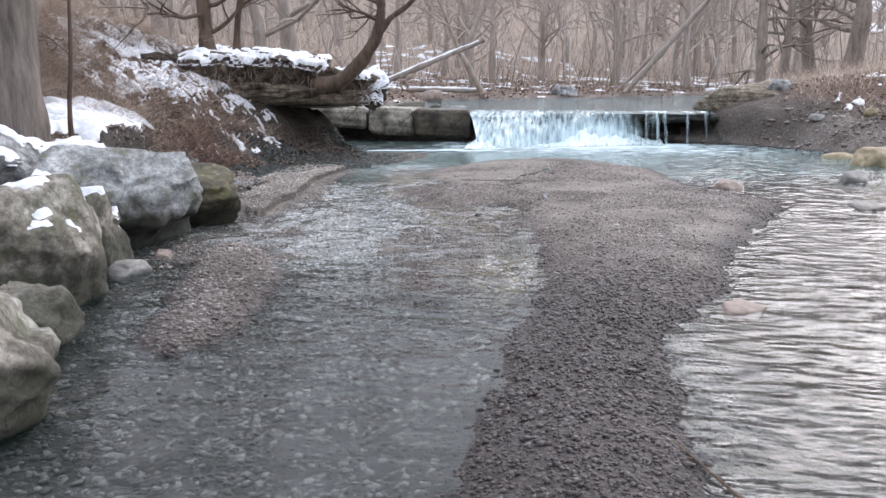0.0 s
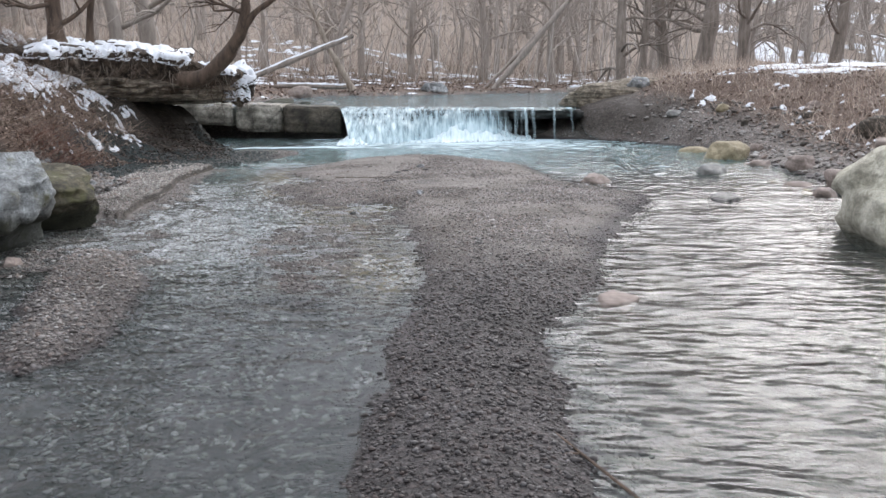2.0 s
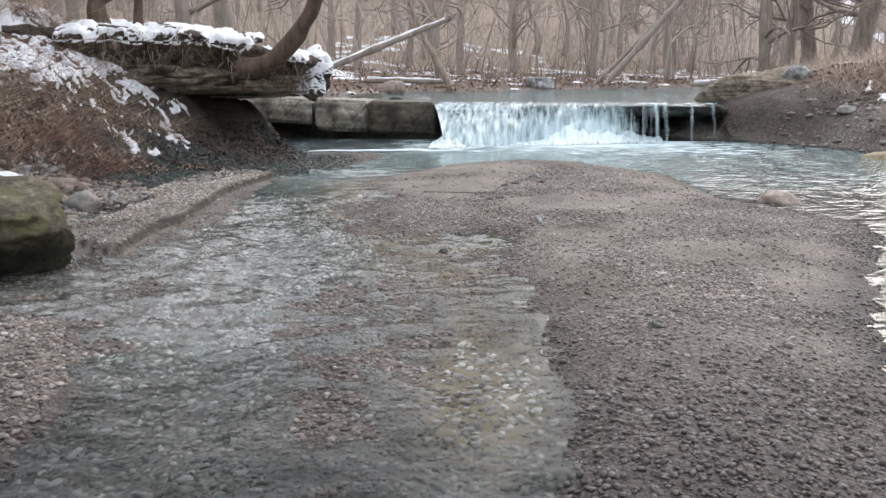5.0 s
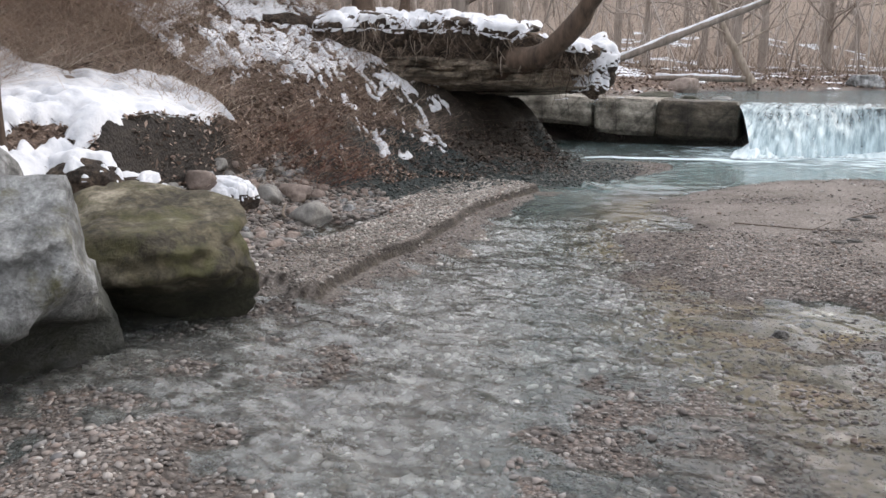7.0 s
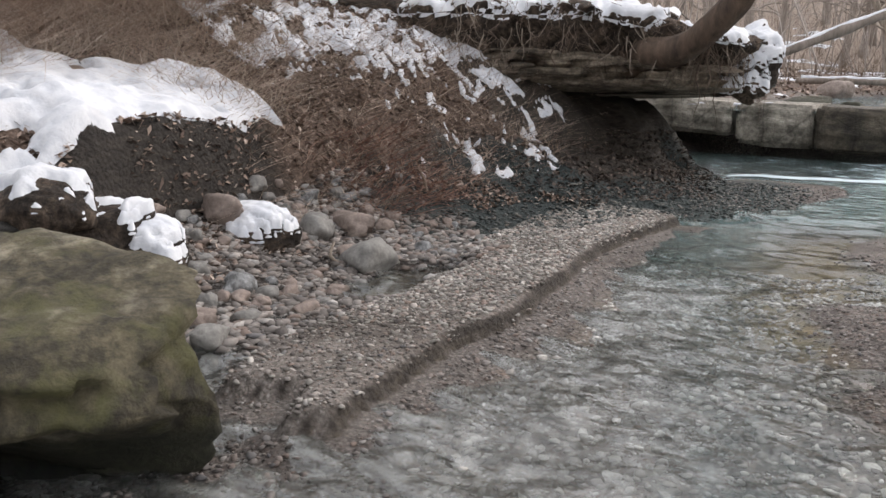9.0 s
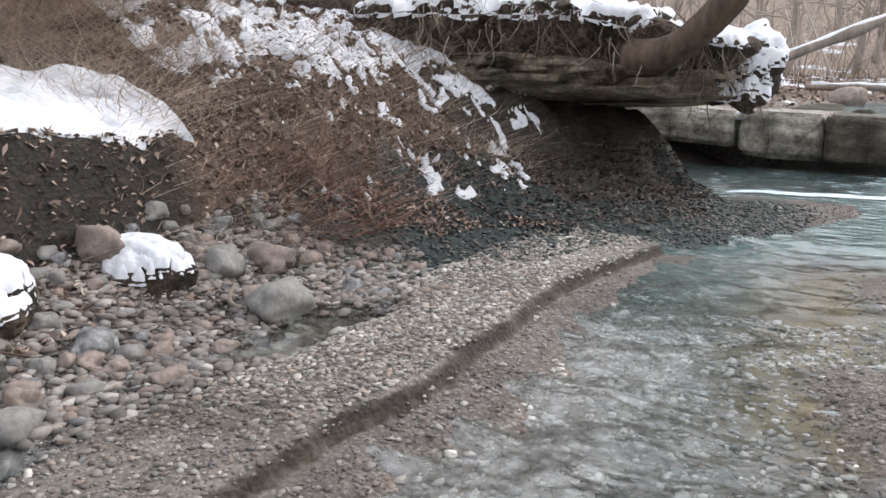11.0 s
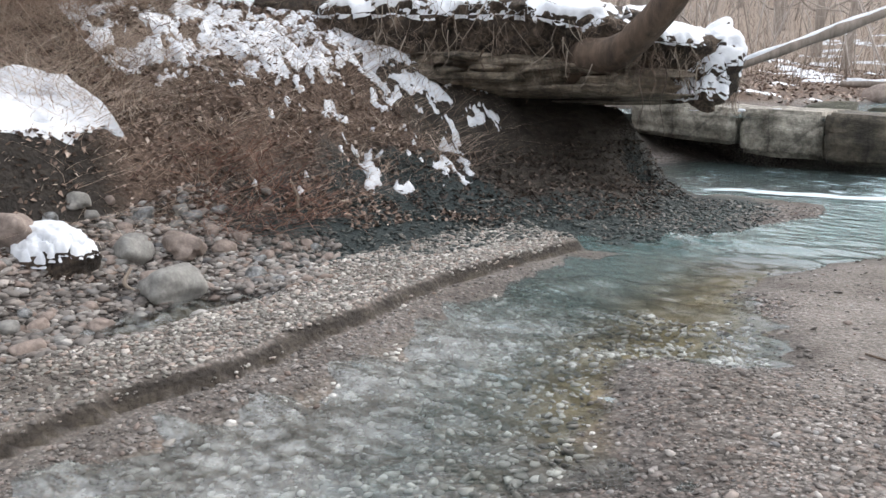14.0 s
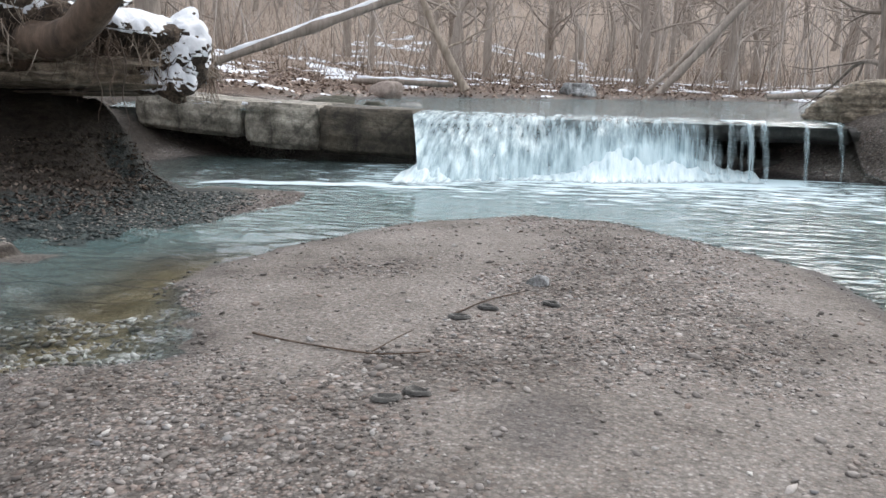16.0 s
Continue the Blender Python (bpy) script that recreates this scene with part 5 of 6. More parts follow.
def tree_parts(path, radii, seed, branches=14, spread=1.0, sides=10, up=0.5, first=0.35, depth=3, size=0.32, twig_r=0.006, rough=0.25):
    """A trunk along path and a bare crown of forking branches."""
    r = np.random.default_rng(seed)
    pts = spline(path, max(14, 5 * len(path)))
    trunk = tube(pts, radii, sides, rough, seed)
    crown = []
    length = np.linalg.norm(np.diff(pts, axis=0), axis=1).sum()

    def grow(p, d, L, rad, level):
        n = 5 if level == 0 else 3
        out = [p]
        for _ in range(n):
            d = d + r.normal(0, .16, 3) + np.array([0, 0, .06 * up])
            d /= np.linalg.norm(d)
            p = p + d * L / n
            out.append(p)
        crown.append(tube(out, [rad, max(rad * .45, twig_r * .6)], (6, 4, 3)[min(level, 2)]))
        if level < depth - 1:
            for _ in range(3 if level else 4):
                q = out[int(r.integers(2, n + 1))]
                dd = d + r.normal(0, .55, 3)
                dd[2] += .15 * up
                dd /= np.linalg.norm(dd)
                grow(q, dd, L * r.uniform(.45, .7), max(rad * .5, twig_r), level + 1)

    rr = np.interp(np.linspace(0, 1, len(pts)), np.linspace(0, 1, len(radii)), radii)
    for k in range(branches):
        t = first + (1 - first) * (k + r.random()) / branches
        i = min(int(t * len(pts)), len(pts) - 1)
        a = r.uniform(0, 2 * math.pi)
        d = np.array([math.cos(a), math.sin(a), up * r.uniform(.3, 1.3)])
        d /= np.linalg.norm(d)
        grow(pts[i], d, length * size * spread * (1.15 - .6 * t) * r.uniform(.7, 1.2), rr[i] * .36, 0)
    return trunk, join(crown)


def tree(at, path, radii, seed, mat, words, group="", **kw):
    trunk, crown = tree_parts(path, radii, seed, **kw)
    root = empty("tree", at, words, "tree", group)
    solid("trunk", *trunk, mat, root)
    solid("crown", *crown, mat, root, kind="stuff")
    return root


tree((-3.75, 13.7, 1.42), [(-.3, .3, .0), (0, 0, .10), (.42, -.12, .14), (.80, -.22, .38), (1.15, -.32, .75), (1.36, -.4, 1.15), (1.42, -.4, 1.7), (1.2, -.3, 2.6), (1.5, -.3, 4.2)],
     [.20, .17, .15, .135, .125, .11, .09, .07, .04], 21, BARK, "crooked brown tree leaning out from the undercut bank", branches=9, first=.62, size=.28)
lean_fork = tube(spline([(-2.42, 13.32, 2.45), (-2.15, 13.3, 2.75), (-1.75, 13.25, 3.02), (-1.3, 13.2, 3.5)], 14), [.085, .05, .03], 8, .2, 3)
fk = solid("branch", *lean_fork, BARK)
tree_root = [o for o in bpy.data.objects if o.name == "tree"][0]
fk.parent = tree_root
fk.matrix_parent_inverse = tree_root.matrix_basis.inverted()

# slanting fallen log with snow along its top
def log(name, a, b, ra, rb, mat, words, sag=0.0, snow=True):
    n = 22
    pts = [np.array(a) * (1 - t) + np.array(b) * t + np.array([0, 0, sag * math.sin(math.pi * t)]) for t in np.linspace(0, 1, n)]
    v, f = tube(pts, [ra, rb], 10, .45, 4)
    v = np.vstack([v, pts[0], pts[-1]])
    caps = [(k, (k + 1) % 10, n * 10) for k in range(10)] + [((n - 1) * 10 + (k + 1) % 10, (n - 1) * 10 + k, n * 10 + 1) for k in range(10)]
    ob = solid(name, v, [tuple(q) for q in f] + caps, mat, label=words, category="log")
    if snow:
        top = [p + np.array([0, 0, np.interp(k / n, [0, 1], [ra, rb]) * .8]) for k, p in enumerate(pts)]
        sv, sf = tube(top[1:-1], [ra * .5, rb * .5], 8, .9, 6)
        solid("snow", sv, sf, SNOW, label="thin line of snow lying along the fallen log", category="snow", kind="stuff")
    return ob


log("fallen_log", (-3.5, 16.72, 1.42), (-1.05, 18.45, 2.55), .068, .05, WETBARK, "grey-brown fallen log leaning up from the bank")
tree((-2.7, 31.2, 1.0), [(0, 0, 0), (-.5, 0, .9), (-.95, 0, 1.7), (-1.5, 0, 3.0), (-2.2, 0, 4.8)], [.15, .12, .10, .08, .05], 22, DEADWOOD, "leaning dead tree with peeling pale bark", branches=7, first=.3, size=.35)
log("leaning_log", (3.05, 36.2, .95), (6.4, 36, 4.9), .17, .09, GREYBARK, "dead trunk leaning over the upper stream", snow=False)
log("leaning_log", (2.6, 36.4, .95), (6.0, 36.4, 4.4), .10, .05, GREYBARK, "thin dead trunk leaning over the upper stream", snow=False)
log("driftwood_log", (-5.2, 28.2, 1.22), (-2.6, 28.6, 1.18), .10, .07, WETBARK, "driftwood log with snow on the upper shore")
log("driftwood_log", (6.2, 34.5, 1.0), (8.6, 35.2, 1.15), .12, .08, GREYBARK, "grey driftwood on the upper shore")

# ---- woods ----
def ground_z(x, y):
    return float(land(np.array([float(x)]), np.array([float(y)]))[0][0])


tree((-4.9, 6.25, .85), [(0, 0, -.3), (.02, 0, .6), (0, .05, 2), (.1, .1, 5), (.2, .2, 11)], [.38, .31, .29, .25, .12], 23, FURROWED, "thick grey-barked tree standing behind the boulders", branches=10, first=.45)
tree((-4.42, 6.6, .72), [(0, 0, -.1), (-.03, 0, .5), (.02, .05, 1.2), (.05, .1, 2.2), (.1, .1, 3.6)], [.035, .03, .025, .018, .008], 24, BARK, "thin bare sapling in the snow", branches=6, first=.45, size=.2, depth=2, twig_r=.003)
tree((-5.95, 13.4, 1.95), [(0, 0, -.3), (.05, 0, .2), (-.02, .1, .8), (-.05, .1, 2), (.1, .2, 5)], [.26, .17, .14, .12, .05], 25, BARK, "brown tree rooted on top of the undercut bank", branches=8, first=.4)
tree((-5.55, 13.9, 2.0), [(0, 0, -.2), (.1, 0, .8), (.25, .1, 2), (.5, .2, 4.5)], [.09, .07, .06, .02], 26, BARK, "slim brown tree on top of the undercut bank", branches=7, first=.4)
R_TREES = [((6.75, 25.2), .15, 27, (.0, .3)), ((7.6, 26.0), .12, 28, (.1, .1)), ((9.6, 31), .24, 29, (-.3, 0)), ((10.4, 29), .28, 30, (.25, 0)), ((13.5, 34), .22, 31, (0, 0)), ((16.5, 32), .22, 32, (.2, 0))]
for (x, y), rad, seed, (lx, ly) in R_TREES:
    tree((x, y, ground_z(x, y) - .1), [(0, 0, -.2), (lx * .3, ly * .3, 1.0), (lx, ly, 2.4), (lx * 1.5, ly, 5), (lx * 2, ly, 10)], [rad * 1.5, rad * 1.05, rad, rad * .8, rad * .3], seed, WETBARK,
         "bare grey-brown tree on the far bank", "trees on the far bank", branches=9, first=.16 if seed == 27 else .4, size=.26)

protos = []
for k in range(6):
    r = np.random.default_rng(100 + k)
    hgt = r.uniform(9, 14)
    path = [(0, 0, -.4), (r.normal(0, .16), r.normal(0, .16), hgt * .15), (r.normal(0, .45), r.normal(0, .3), hgt * .4), (r.normal(0, 1.1), r.normal(0, .6), hgt)]
    rad = r.uniform(.12, .24)
    protos.append(((path, [rad * 1.3, rad, rad * .7, rad * .2]), 100 + k))
first = {}
r = np.random.default_rng(77)
spots = []
for _ in range(4000):
    if len(spots) >= 170:
        break
    x, y = r.uniform(-45, 60), r.uniform(24, 95)
    if r.random() > (1.0 if y > 52 else .45 if y > 36 else .12):
        continue
    h, d, e, far = (float(q[0]) for q in land(np.array([x]), np.array([y])))
    if h < .95 or min(abs(d), 9) < .5 or (e > -1 and e < 14 and y < 33):
        continue
    if any((x - a) ** 2 + (y - b) ** 2 < 1.4 for a, b, _ in spots):
        continue
    spots.append((x, y, h))
for x, y in ((-9, 9.5), (-11, 13), (-8.5, 16.5), (-10, 19), (-7.5, 22), (-12, 7), (-14, 16), (-9.5, 4), (-13, 22), (-7.2, 18.7), (14, 18), (17, 12), (19, 22), (16, 5), (-12, -3), (-8, -8), (14, -6), (3, -16), (-4, -14), (9, -14)):
    spots.append((x, y, ground_z(x, y)))
for n, (x, y, h) in enumerate(spots):
    k = n % 6
    m = Matrix.Translation((x, y, h)) @ Euler((r.normal(0, .03), r.normal(0, .03), r.uniform(0, 6.28))).to_matrix().to_4x4()
    if k not in first:
        (path, radii), seed = protos[k]
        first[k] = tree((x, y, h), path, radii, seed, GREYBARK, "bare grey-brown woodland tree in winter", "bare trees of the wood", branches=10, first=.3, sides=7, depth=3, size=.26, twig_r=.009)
        first[k].matrix_basis = m
    else:
        copy_thing(first[k], m)


def stems(n, area, seed, height, radius, lean=.06, sides=4, keep=None, bend=.1, cluster=None):
    """Thin upright stems in a wood, as arrays."""
    r = np.random.default_rng(seed)
    x, y = r.uniform(area[0], area[1], n), r.uniform(area[2], area[3], n)
    if cluster:
        x = x + r.normal(0, cluster, n)
    h, d, e, far = land(x, y)
    ok = keep(x, y, h, d, e, far)
    x, y, h = x[ok], y[ok], h[ok]
    n = len(x)
    L, rad = r.uniform(*height, n), r.uniform(*radius, n)
    base = np.stack([x, y, h - .05], 1)
    ax = np.stack([r.normal(0, lean, n), r.normal(0, lean, n), np.ones(n)], 1)
    bow = np.stack([r.normal(0, bend, n), r.normal(0, bend, n), -abs(r.normal(0, bend * .5, n))], 1)
    segs = 3
    t = np.linspace(0, 1, segs + 1)
    cen = base[:, None] + L[:, None, None] * (ax[:, None] * t[None, :, None] + bow[:, None] * (t ** 2)[None, :, None])
    ang = np.linspace(0, 2 * np.pi, sides, endpoint=False)
    ring = np.stack([np.cos(ang), np.sin(ang), 0 * ang], 1)
    w = rad[:, None] * (1 - .85 * t)[None]
    v = cen[:, :, None] + w[:, :, None, None] * ring[None, None]
    k = (segs + 1) * sides
    i, j = np.meshgrid(np.arange(segs), np.arange(sides), indexing="ij")
    q = np.stack([i * sides + j, i * sides + (j + 1) % sides, (i + 1) * sides + (j + 1) % sides, (i + 1) * sides + j], -1).reshape(-1, 4)
    f = (q[None] + (np.arange(n) * k)[:, None, None]).reshape(-1, 4)
    return v.reshape(-1, 3), f


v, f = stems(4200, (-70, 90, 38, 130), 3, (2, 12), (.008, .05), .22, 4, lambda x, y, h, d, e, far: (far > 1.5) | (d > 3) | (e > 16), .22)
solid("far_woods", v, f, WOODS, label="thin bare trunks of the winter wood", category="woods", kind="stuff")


def twig_haze(n, area, heights, seed, size, keep):
    """Fine bare twigs at all angles, standing over the wood's floor."""
    r = np.random.default_rng(seed)
    x, y = r.uniform(area[0], area[1], n), r.uniform(area[2], area[3], n)
    h, d, e, far = land(x, y)
    ok = keep(x, y, h, d, e, far)
    x, y, h = x[ok], y[ok], h[ok]
    n = len(x)
    a = np.stack([x, y, h + r.uniform(*heights, n)], 1)
    dirn = r.normal(size=(n, 3)) * np.array([1, 1, .9]) + np.array([0, 0, .7])
    dirn /= np.linalg.norm(dirn, axis=1)[:, None]
    L = r.uniform(.5, 1.8, n)[:, None]
    mid, b = a + dirn * L * .5 + r.normal(0, .08, (n, 3)), a + dirn * L
    w = r.uniform(*size, n)[:, None]
    side = np.cross(dirn, np.array([0, 0, 1.0]))
    side /= np.linalg.norm(side, axis=1)[:, None] + 1e-6
    up_ = np.cross(side, dirn)
    ring = [side, -.5 * side + .87 * up_, -.5 * side - .87 * up_]
    v = np.stack([a + w * q for q in ring] + [mid + .7 * w * q for q in ring] + [b + .2 * w * q for q in ring], 1).reshape(-1, 3)
    q = np.array([[i * 3 + j, i * 3 + (j + 1) % 3, i * 3 + 3 + (j + 1) % 3, i * 3 + 3 + j] for i in range(2) for j in range(3)])
    f = (q[None] + (np.arange(n) * 9)[:, None, None]).reshape(-1, 4)
    return v, f


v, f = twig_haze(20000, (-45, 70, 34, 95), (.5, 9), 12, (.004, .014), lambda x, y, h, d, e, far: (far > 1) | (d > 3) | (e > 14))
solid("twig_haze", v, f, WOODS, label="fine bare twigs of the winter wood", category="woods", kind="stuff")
v, f = stems(12000, (-40, 60, 30, 70), 4, (.4, 2.2), (.005, .014), .42, 3, lambda x, y, h, d, e, far: (far > .8) | ((d > .8) & (y > 21)) | (e > 15), .45)
solid("undergrowth", v, f, TWIG, label="tangle of bare brown undergrowth in the wood", category="undergrowth", kind="stuff")
v, f = stems(60000, (-12, -4.6, 5.5, 13.5), 5, (.14, .42), (.0025, .006), 1.5, 3, lambda x, y, h, d, e, far: (d > 1.45) & (fbm(x, y, 1.5, 3, 91) > -.35) & ~((y < 9.1) & (d < 2.7)) & ~((y > 10.1 + .5 * vnoise(x * 2, y * 2, 5)) & (d < 3.4)), .9)
extra_v, extra_f = stems(30000, (-10, -6.0, 6.0, 11.0), 25, (.14, .42), (.0025, .006), 1.5, 3, lambda x, y, h, d, e, far: (d > 2.7), .9)
v, f = join([(v, f), (extra_v, extra_f)])
solid("dry_brambles", v, f, STRAW, label="dry brown bramble stems and grass on the slope", category="brush", kind="stuff")
v, f = stems(5000, (-6.4, -4.2, 9.0, 12.8), 6, (.10, .32), (.002, .005), 1.6, 3, lambda x, y, h, d, e, far: (d > .7) & (d < 2.6), 1.0)
solid("bank_roots", v, f, STRAW, label="matted dead stems and roots on the bank", category="brush", kind="stuff")
v, f = stems(2600, (-7.2, -4.2, 9.8, 13.4), 16, (.10, .32), (.002, .005), 1.3, 3, lambda x, y, h, d, e, far: (d > 1.0) & (d < 3.8), .9)
solid("bank_twigs", v, f, TWIG, label="dark bare twigs and creepers across the snowy slope", category="brush", kind="stuff")
v, f = stems(700, (-5.0, -4.3, 9.9, 10.9), 17, (.12, .35), (.003, .007), 1.4, 4, lambda x, y, h, d, e, far: (d > .45) & (d < 1.2), 1.2)
solid("red_roots", v, f, REDROOT, label="tangle of reddish bare roots at the bank's foot", category="roots", kind="stuff")
v, f = stems(26000, (6.5, 26, 6, 28), 7, (.15, .6), (.003, .008), .5, 3, lambda x, y, h, d, e, far: (e > 1.3) & (e < 5.5 + 1.5 * vnoise(x, y)), .4)
solid("bank_brush", v, f, STRAW, label="brown dead brush on the far bank", category="brush", kind="stuff")


def leaves(n, area, seed, keep, size=(.02, .06), lift=.012):
    r = np.random.default_rng(seed)
    x, y = r.uniform(area[0], area[1], n), r.uniform(area[2], area[3], n)
    h, d, e, far = land(x, y)
    ok = keep(x, y, h, d, e, far)
    x, y, h = x[ok], y[ok], h[ok]
    n = len(x)
    s, a = r.uniform(*size, n), r.uniform(0, 6.28, n)
    u = np.stack([np.cos(a), np.sin(a), r.normal(0, .5, n)], 1) * s[:, None]
    w = np.stack([-np.sin(a), np.cos(a), r.normal(0, .5, n)], 1) * (s * .55)[:, None]
    c = np.stack([x, y, h + lift], 1)
    mid = c + np.array([0, 0, .25]) * s[:, None]
    v = np.stack([c - u, mid - w, c + u, mid + w], 1).reshape(-1, 3)
    f = (np.array([[0, 1, 2, 3]])[None] + (np.arange(n) * 4)[:, None, None]).reshape(-1, 4)
    return v, f


v, f = leaves(90000, (-10, -2.5, 6.5, 16), 8, lambda x, y, h, d, e, far: (d > .35) & (fbm(x, y, .7, 3, 33) > -.2) & ((y < 12.2) | (d > 2.4)), (.012, .034))
solid("leaf_litter", v, f, LEAVES, label="brown fallen leaves on the bank", category="leaves", kind="stuff", flat=True)
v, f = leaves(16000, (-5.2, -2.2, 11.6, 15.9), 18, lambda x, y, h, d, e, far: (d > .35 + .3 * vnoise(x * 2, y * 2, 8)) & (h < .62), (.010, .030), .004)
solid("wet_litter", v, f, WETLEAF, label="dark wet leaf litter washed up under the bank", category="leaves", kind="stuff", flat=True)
v, f = leaves(50000, (6, 26, 6, 32), 9, lambda x, y, h, d, e, far: (e > .9) & (e < 7), (.02, .05))
solid("leaf_litter", v, f, LEAVES, label="brown fallen leaves on the far bank", category="leaves", kind="stuff", flat=True)
v, f = leaves(40000, (-16, 20, 22, 50), 10, lambda x, y, h, d, e, far: (far > .3) | (d > .3), (.03, .075))
solid("leaf_litter", v, f, LEAVES, label="brown leaf litter in the wood", category="leaves", kind="stuff", flat=True)


# ---- snow on the ground ----
def ground_snow(area, step, mask, thick, label):
    xs, ys = np.arange(area[0], area[1], step), np.arange(area[2], area[3], step)
    X, Y = np.meshgrid(xs, ys)
    x, y = X.ravel(), Y.ravel()
    h, d, e, far = land(x, y)
    m = mask(x, y, h, d, e, far)
    depth = np.clip(m * 0.5, -0.05 - step * .3, 1) 
    depth = np.where(depth > 0, thick * (1 - np.exp(-depth / thick * 1.5)) * (1 + .35 * fbm(x, y, .25, 3, 9)), depth)
    return snow_sheet("snow", [(np.stack([x, y, h + .004], 1), sheet_faces(len(ys), len(xs)), depth)], label)


def steep_at(x, y):
    """How steeply the ground falls there."""
    q = .04
    a, b = land(x + q, y)[0] - land(x - q, y)[0], land(x, y + q)[0] - land(x, y - q)[0]
    return np.hypot(a, b) / (2 * q)


def both(*rules):
    return np.minimum.reduce(rules)


ground_snow((-8.2, -4.3, 6.4, 9.6), .03, lambda x, y, h, d, e, far: both(d - 1.13 + .35 * fbm(x, y, .35, 3, 5), 3.2 - d + 1.2 * fbm(x, y, 1.0, 3, 6) - .8 * np.abs(y - 8), fbm(x, y, .3, 4, 77) + .42, .75 - .6 * steep_at(x, y) + .8 * fbm(x, y, .22, 3, 76) * (d < 1.8)), .11, "thick white snow on the turf shelf")
ground_snow((-8.0, -4.0, 10.0, 13.6), .022, lambda x, y, h, d, e, far: both(1.25 * fbm(x, y, .085, 4, 78) + .65 * fbm(x, y, .5, 4, 178) + .10 + .42 * smooth(1.15, 1.6, h) - .22 * steep_at(x, y) - .14 * np.abs(d - 2.3) - .5 * (1 - smooth(10.1, 10.9, y)), d - .75 - 1.0 * smooth(12.1, 12.9, y)), .025, "broken patches of snow on the leafy slope")
ground_snow((-12, -5.5, 11.5, 18), .06, lambda x, y, h, d, e, far: both(fbm(x, y, .35, 4, 83) + .5 * fbm(x, y, 1.6, 3, 183) - .02, d - 3.0), .05, "snow dusting along the top of the slope")
ground_snow((9, 34, 9, 26), .12, lambda x, y, h, d, e, far: both(fbm(x, y * 2.6, 2.6, 5, 79) + .02 - .25 * np.abs(e - 8) / 3, e - 4.9, 16 - e), .04, "snow patches on the grass field")
ground_snow((7, 16, 7, 24), .06, lambda x, y, h, d, e, far: both(fbm(x, y, .3, 5, 80) - .42, e - 1.4, 5 - e), .04, "small snow patches on the far bank")
ground_snow((-14, 18, 23, 62), .14, lambda x, y, h, d, e, far: both(fbm(x, y * 1.6, 1.4, 4, 81) - .30, np.maximum(far - .4, d - .5)), .04, "thin snow patches on the wood's floor")
ground_snow((12, 70, 38, 110), .5, lambda x, y, h, d, e, far: both(fbm(x, y, 5, 4, 82) - .10, e - 12), .06, "snow patches on the wooded hillside")

mound = boulder("turf_mound", (-3.08, 14.7, .98), (1.1, 1.2, .92), SOIL, 84, "dark rooty turf mound with snow at the bank's end", "turf", sharp=10, rough=.3)
snow_on([mound], "snow", "snow on the turf mound beside the log", -.30, .05, -.05, .10, 7)
flat_, faces_ = CAP
nz_ = np.repeat(np.linspace(0, 1, 320), len(flat_) // 320)
capm = both(noise3(flat_, .28, 4, 15) + .06, (flat_[:, 2] - np.repeat(np.interp(np.linspace(0, 1, 320), np.linspace(0, 1, 120), LOW + .80 * (HIGH - LOW)), len(flat_) // 320)) * 4, (nz_ - .10) * 8, (.96 - nz_) * 8)
snow_sheet("snow", [(flat_, faces_, np.clip(capm * .25, -.03, .07))], "snow lying on top of the undercut bank")
sl = tube(spline([(-5.7, 19.25, .83), (-5.0, 19.12, .835), (-4.4, 19.35, .83), (-3.7, 19.42, .84), (-3.2, 19.43, .83)], 40), [.03, .035, .02], 6, 1.2, 8)
solid("snow", *sl, SNOW, label="thin line of snow on the slab's edge", category="snow", kind="stuff")
snow_on(big[1:3] + big[5:8], "snow", "thin snow dusting on the boulder tops", -.06, .035, .70, .30, 3)
snow_on([boulder("turf_clump", (-4.55, 7.62, .22), (.55, .6, .36), SOIL, 85, "clump of dark turf draped with snow", "turf", sharp=8, rough=.18, chips=0),
         boulder("turf_clump", (-4.42, 8.75, .05), (.55, .5, .38), SOIL, 81, "clump of dark turf fallen from the bank", "turf", sharp=8, rough=.18, chips=0),
         boulder("turf_clump", (-4.42, 7.85, .12), (.72, .6, .36), SOIL, 82, "snowy clump of dark turf below the shelf", "turf", sharp=8, rough=.18, chips=0),
         boulder("turf_clump", (-4.7, 7.4, .35), (.8, .6, .4), SOIL, 83, "snowy clump of dark turf beside the shelf", "turf", sharp=8, rough=.18, chips=0)],
        "snow", "snow on the fallen turf clumps", -.24, .05, .50, .3, 6)

# ---- gravel ----
OCTA = (np.array([[1, 0, 0], [0, 1, 0], [-1, 0, 0], [0, -1, 0], [0, 0, 1], [0, 0, -1.0]]), np.array([[0, 1, 4], [1, 2, 4], [2, 3, 4], [3, 0, 4], [1, 0, 5], [2, 1, 5], [3, 2, 5], [0, 3, 5]]))


